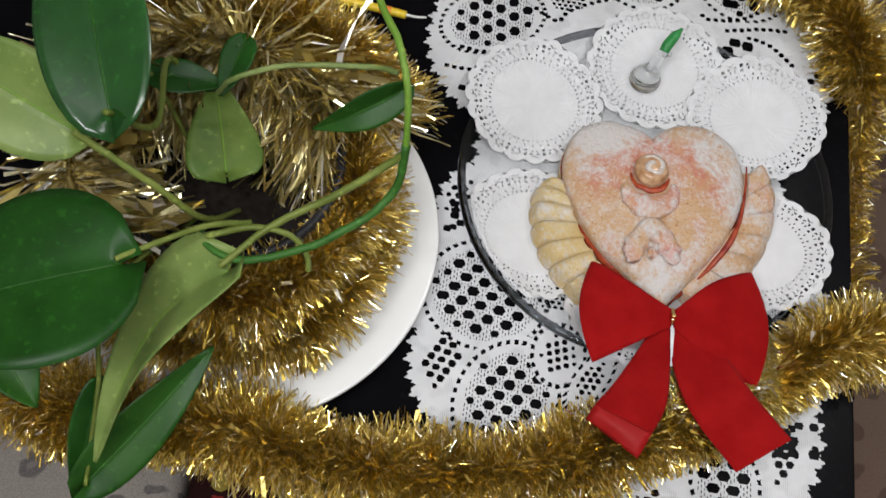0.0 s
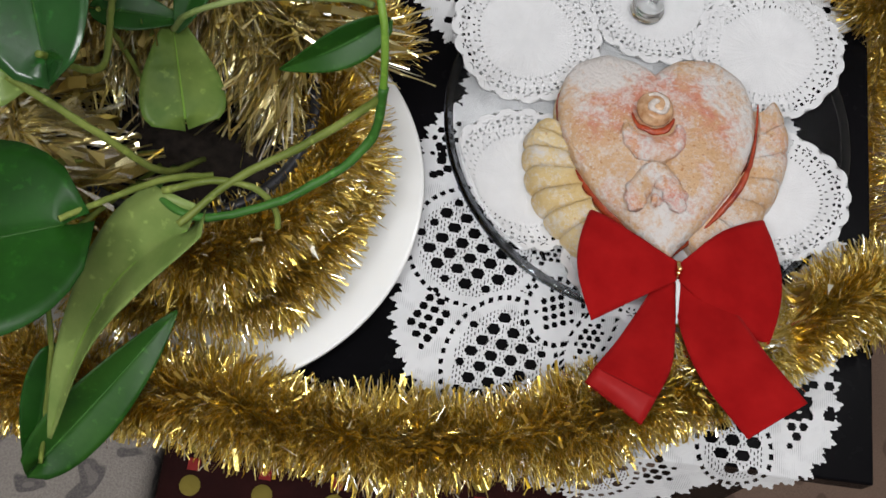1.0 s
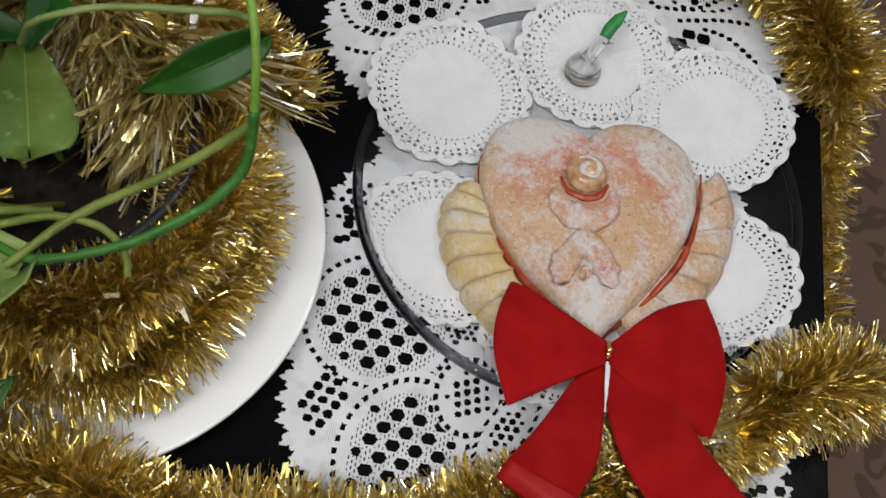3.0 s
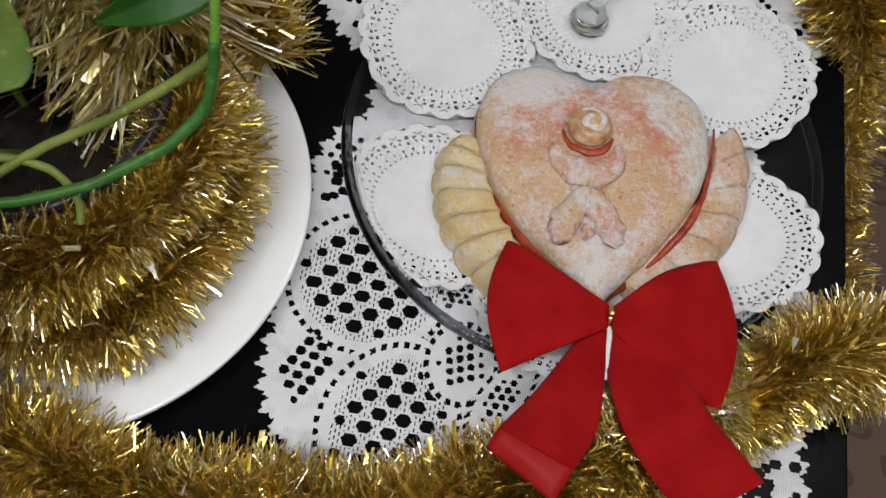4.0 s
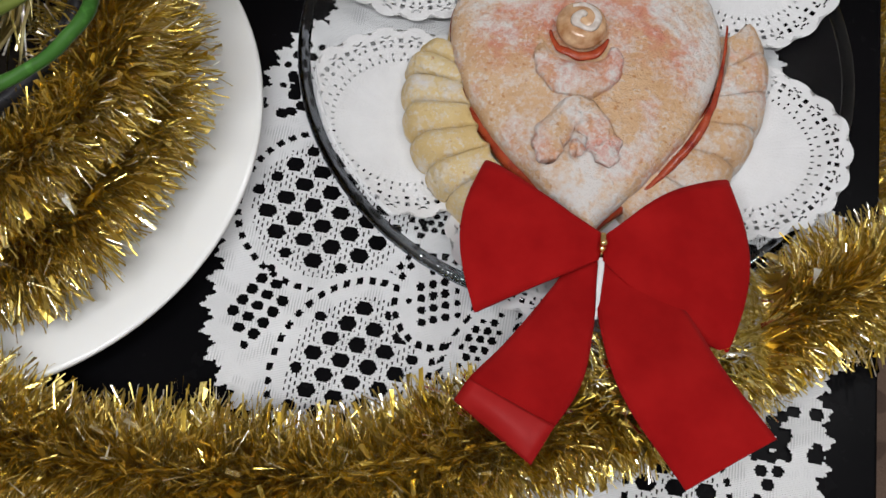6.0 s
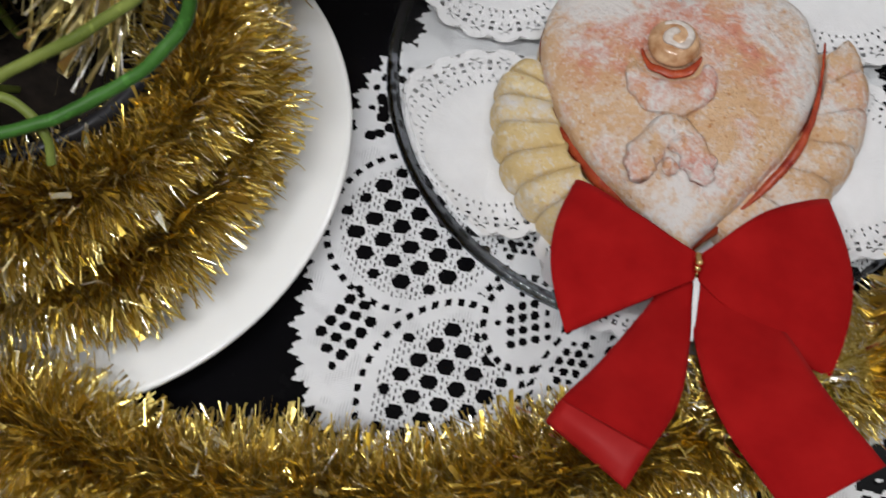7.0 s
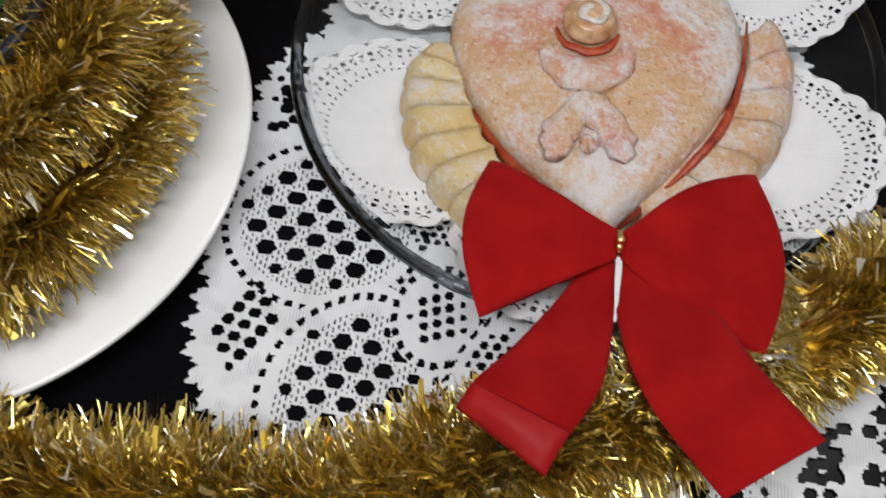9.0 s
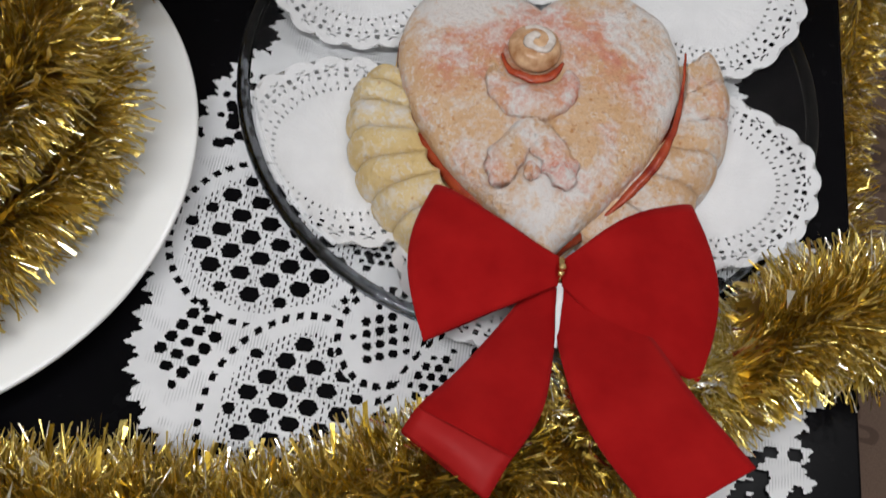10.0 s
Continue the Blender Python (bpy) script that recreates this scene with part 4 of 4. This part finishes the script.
garland("silvery gold tinsel hanging over the pot's rim beside the stems", [(-0.205, 0.395, 0.140), (-0.238, 0.430, 0.146), (-0.250, 0.480, 0.152), (-0.240, 0.525, 0.158)], 0.070, 2300, 25, 50, 0.026,
        "tinsel round the pot", 0.0030, 0.35, (0.75, -0.10, -0.28), silver_foil)

# ---- plant ----
pot = thing("plant_pot", (POT[0], POT[1], 0.0085), "round black plastic plant pot standing on the white plate", "pot")
part("pot_wall", lathe_bm([(0, 0.0), (0.070, 0.0), (0.074, 0.004), (0.090, 0.105), (0.095, 0.106), (0.096, 0.118), (0.093, 0.120), (0.089, 0.118), (0.086, 0.100), (0.069, 0.008), (0, 0.008)],
                          (POT[0], POT[1], 0.0085), 72), black_plastic, pot)
bm = lathe_bm([(0, 0.098), (0.03, 0.100), (0.06, 0.097), (0.0855, 0.094)], (POT[0], POT[1], 0.0085), 60)
for v in bm.verts:
    v.co.z += 0.003 * noise.noise(v.co * 70)
part("soil", bm, soil_mat, pot, "dark potting soil")

plant = thing("pothos_plant", (POT[0], POT[1], 0.105), "trailing green plant with heart-shaped leaves in the black pot", "plant")


def leaf(base, tip, half, normal, material, fold=0.25, droop=0.0, label="", wave=0.06, broad=0.62, curl=0.0):
    """A heart-shaped blade from its base to its pointed tip, folded along the midrib."""
    base, tip = Vector(base), Vector(tip)
    axis = tip - base
    size = axis.length
    way = axis.normalized()
    side = way.cross(Vector(normal)).normalized()
    up = side.cross(way).normalized()
    bm = bmesh.new()
    rows, cols = 26, 13
    grid = []
    for i in range(rows):
        u = i / (rows - 1)
        w = half * (math.sin(math.pi * min(1.0, u ** broad)) ** 0.85 * (1.0 - 0.12 * u)) + 0.0008
        row = []
        for j in range(cols):
            v = 2 * j / (cols - 1) - 1
            back = -0.10 * size * abs(v) ** 2 * max(0.0, 1 - 3.2 * u)
            p = base + way * (u * size + back) + side * (v * w + curl * math.sin(math.pi * u ** 0.7))
            p += up * (fold * abs(v) * w - droop * size * (u - 0.5) ** 2 * 2 + wave * half * math.sin(7 * u + 2 * v) * abs(v))
            row.append(bm.verts.new(p))
        grid.append(row)
    for r, s in zip(grid, grid[1:]):
        for j in range(cols - 1):
            bm.faces.new((r[j], r[j + 1], s[j + 1], s[j]))
    bmesh.ops.recalc_face_normals(bm, faces=bm.faces)
    bmesh.ops.solidify(bm, geom=bm.faces[:], thickness=0.0006)
    blade = part("leaf", bm, material, plant, label)
    rib = [base + way * (size * f) + side * (curl * math.sin(math.pi * f ** 0.7)) + up * (-droop * size * (f - 0.5) ** 2 * 2 + 0.0003) for f in (0.0, 0.3, 0.6, 0.95)]
    part("midrib", tube_bm(rib, [0.0009, 0.0006, 0.0003], 6, 20), leaf_mid if material in (leaf_dark, leaf_glossy) else stem_dark if material is leaf_mid else stem_green, blade)
    return blade


leaf((-0.166, 0.398, 0.325), (-0.222, 0.552, 0.350), 0.036, (-0.1, -0.35, 1), leaf_glossy, 0.20, 0.10, "dark glossy green leaf")
leaf((-0.200, 0.408, 0.276), (-0.315, 0.452, 0.300), 0.034, (0.1, -0.6, 0.8), leaf_pale, 0.30, 0.08, "pale yellow-green leaf")
leaf((-0.117, 0.436, 0.196), (-0.140, 0.508, 0.208), 0.027, (0.2, -0.3, 1), leaf_olive, 0.18, 0.06, "small olive green leaf", broad=0.42)
leaf((0.003, 0.482, 0.262), (-0.057, 0.456, 0.235), 0.0130, (0.3, -0.9, 0.7), leaf_mid, 0.45, 0.16, "narrow folded green leaf")
leaf((-0.163, 0.340, 0.240), (-0.315, 0.278, 0.215), 0.066, (-0.05, 0.05, 1), leaf_dark, 0.12, 0.10, "broad dark green leaf")
leaf((-0.104, 0.358, 0.203), (-0.186, 0.236, 0.105), 0.029, (-0.45, -0.1, 1.0), leaf_pale, 0.40, 0.10, "pale green drooping leaf", broad=0.38, curl=0.019)
leaf((-0.190, 0.225, 0.075), (-0.115, 0.334, 0.105), 0.022, (0.5, -0.3, 0.8), leaf_mid, 0.3, 0.05)
leaf((-0.180, 0.490, 0.225), (-0.126, 0.496, 0.215), 0.0125, (0.1, -0.2, 1), leaf_dark, 0.25, 0.06)
leaf((-0.120, 0.530, 0.225), (-0.130, 0.486, 0.215), 0.0115, (0.1, -0.2, 1), leaf_dark, 0.25, 0.06)
leaf((-0.270, 0.320, 0.200), (-0.210, 0.255, 0.165), 0.030, (0.1, 0.0, 1), leaf_mid, 0.2, 0.06)
leaf((-0.190, 0.290, 0.110), (-0.200, 0.215, 0.060), 0.014, (0.3, 0.2, 1), leaf_dark, 0.3, 0.06)
for line, r in (([(-0.060, 0.640, 0.300), (-0.024, 0.530, 0.305), (-0.004, 0.493, 0.303), (0.007, 0.464, 0.288), (0.010, 0.440, 0.255)], 0.0034),
                ([(0.010, 0.443, 0.259), (0.007, 0.427, 0.232), (-0.006, 0.411, 0.219), (-0.024, 0.398, 0.211), (-0.049, 0.382, 0.206), (-0.092, 0.367, 0.203), (-0.125, 0.385, 0.190), (-0.140, 0.440, 0.105)], 0.0038),
                ([(0.009, 0.440, 0.252), (-0.004, 0.433, 0.242), (-0.035, 0.414, 0.226), (-0.075, 0.391, 0.212), (-0.104, 0.360, 0.204)], 0.0036),
                ([(-0.090, 0.395, 0.205), (-0.118, 0.380, 0.220), (-0.163, 0.340, 0.240)], 0.0028),
                ([(-0.004, 0.494, 0.266), (-0.025, 0.501, 0.257), (-0.081, 0.493, 0.255), (-0.114, 0.479, 0.252), (-0.130, 0.482, 0.225)], 0.0027),
                ([(-0.200, 0.408, 0.276), (-0.150, 0.395, 0.240), (-0.125, 0.400, 0.190), (-0.120, 0.450, 0.105)], 0.0032),
                ([(-0.118, 0.380, 0.205), (-0.088, 0.389, 0.211), (-0.062, 0.389, 0.208), (-0.049, 0.381, 0.198), (-0.046, 0.372, 0.190)], 0.0030),
                ([(-0.150, 0.470, 0.105), (-0.165, 0.480, 0.180), (-0.180, 0.490, 0.225)], 0.0024),
                ([(-0.130, 0.480, 0.105), (-0.165, 0.500, 0.230), (-0.155, 0.430, 0.260), (-0.166, 0.398, 0.325)], 0.0030),
                ([(-0.155, 0.450, 0.105), (-0.230, 0.380, 0.190), (-0.270, 0.320, 0.200)], 0.0026),
                ([(-0.150, 0.440, 0.105), (-0.190, 0.350, 0.150), (-0.190, 0.290, 0.110), (-0.190, 0.225, 0.075)], 0.0026)):
    part("stem", tube_bm(line, [r * 0.80, r * 0.74, r * 0.66], 12, 64, 1.0, 0.0005), stem_green if r == 0.0034 else stem_dark if r == 0.0038 else stem_pale if r == 0.0027 else stem_olive, plant)
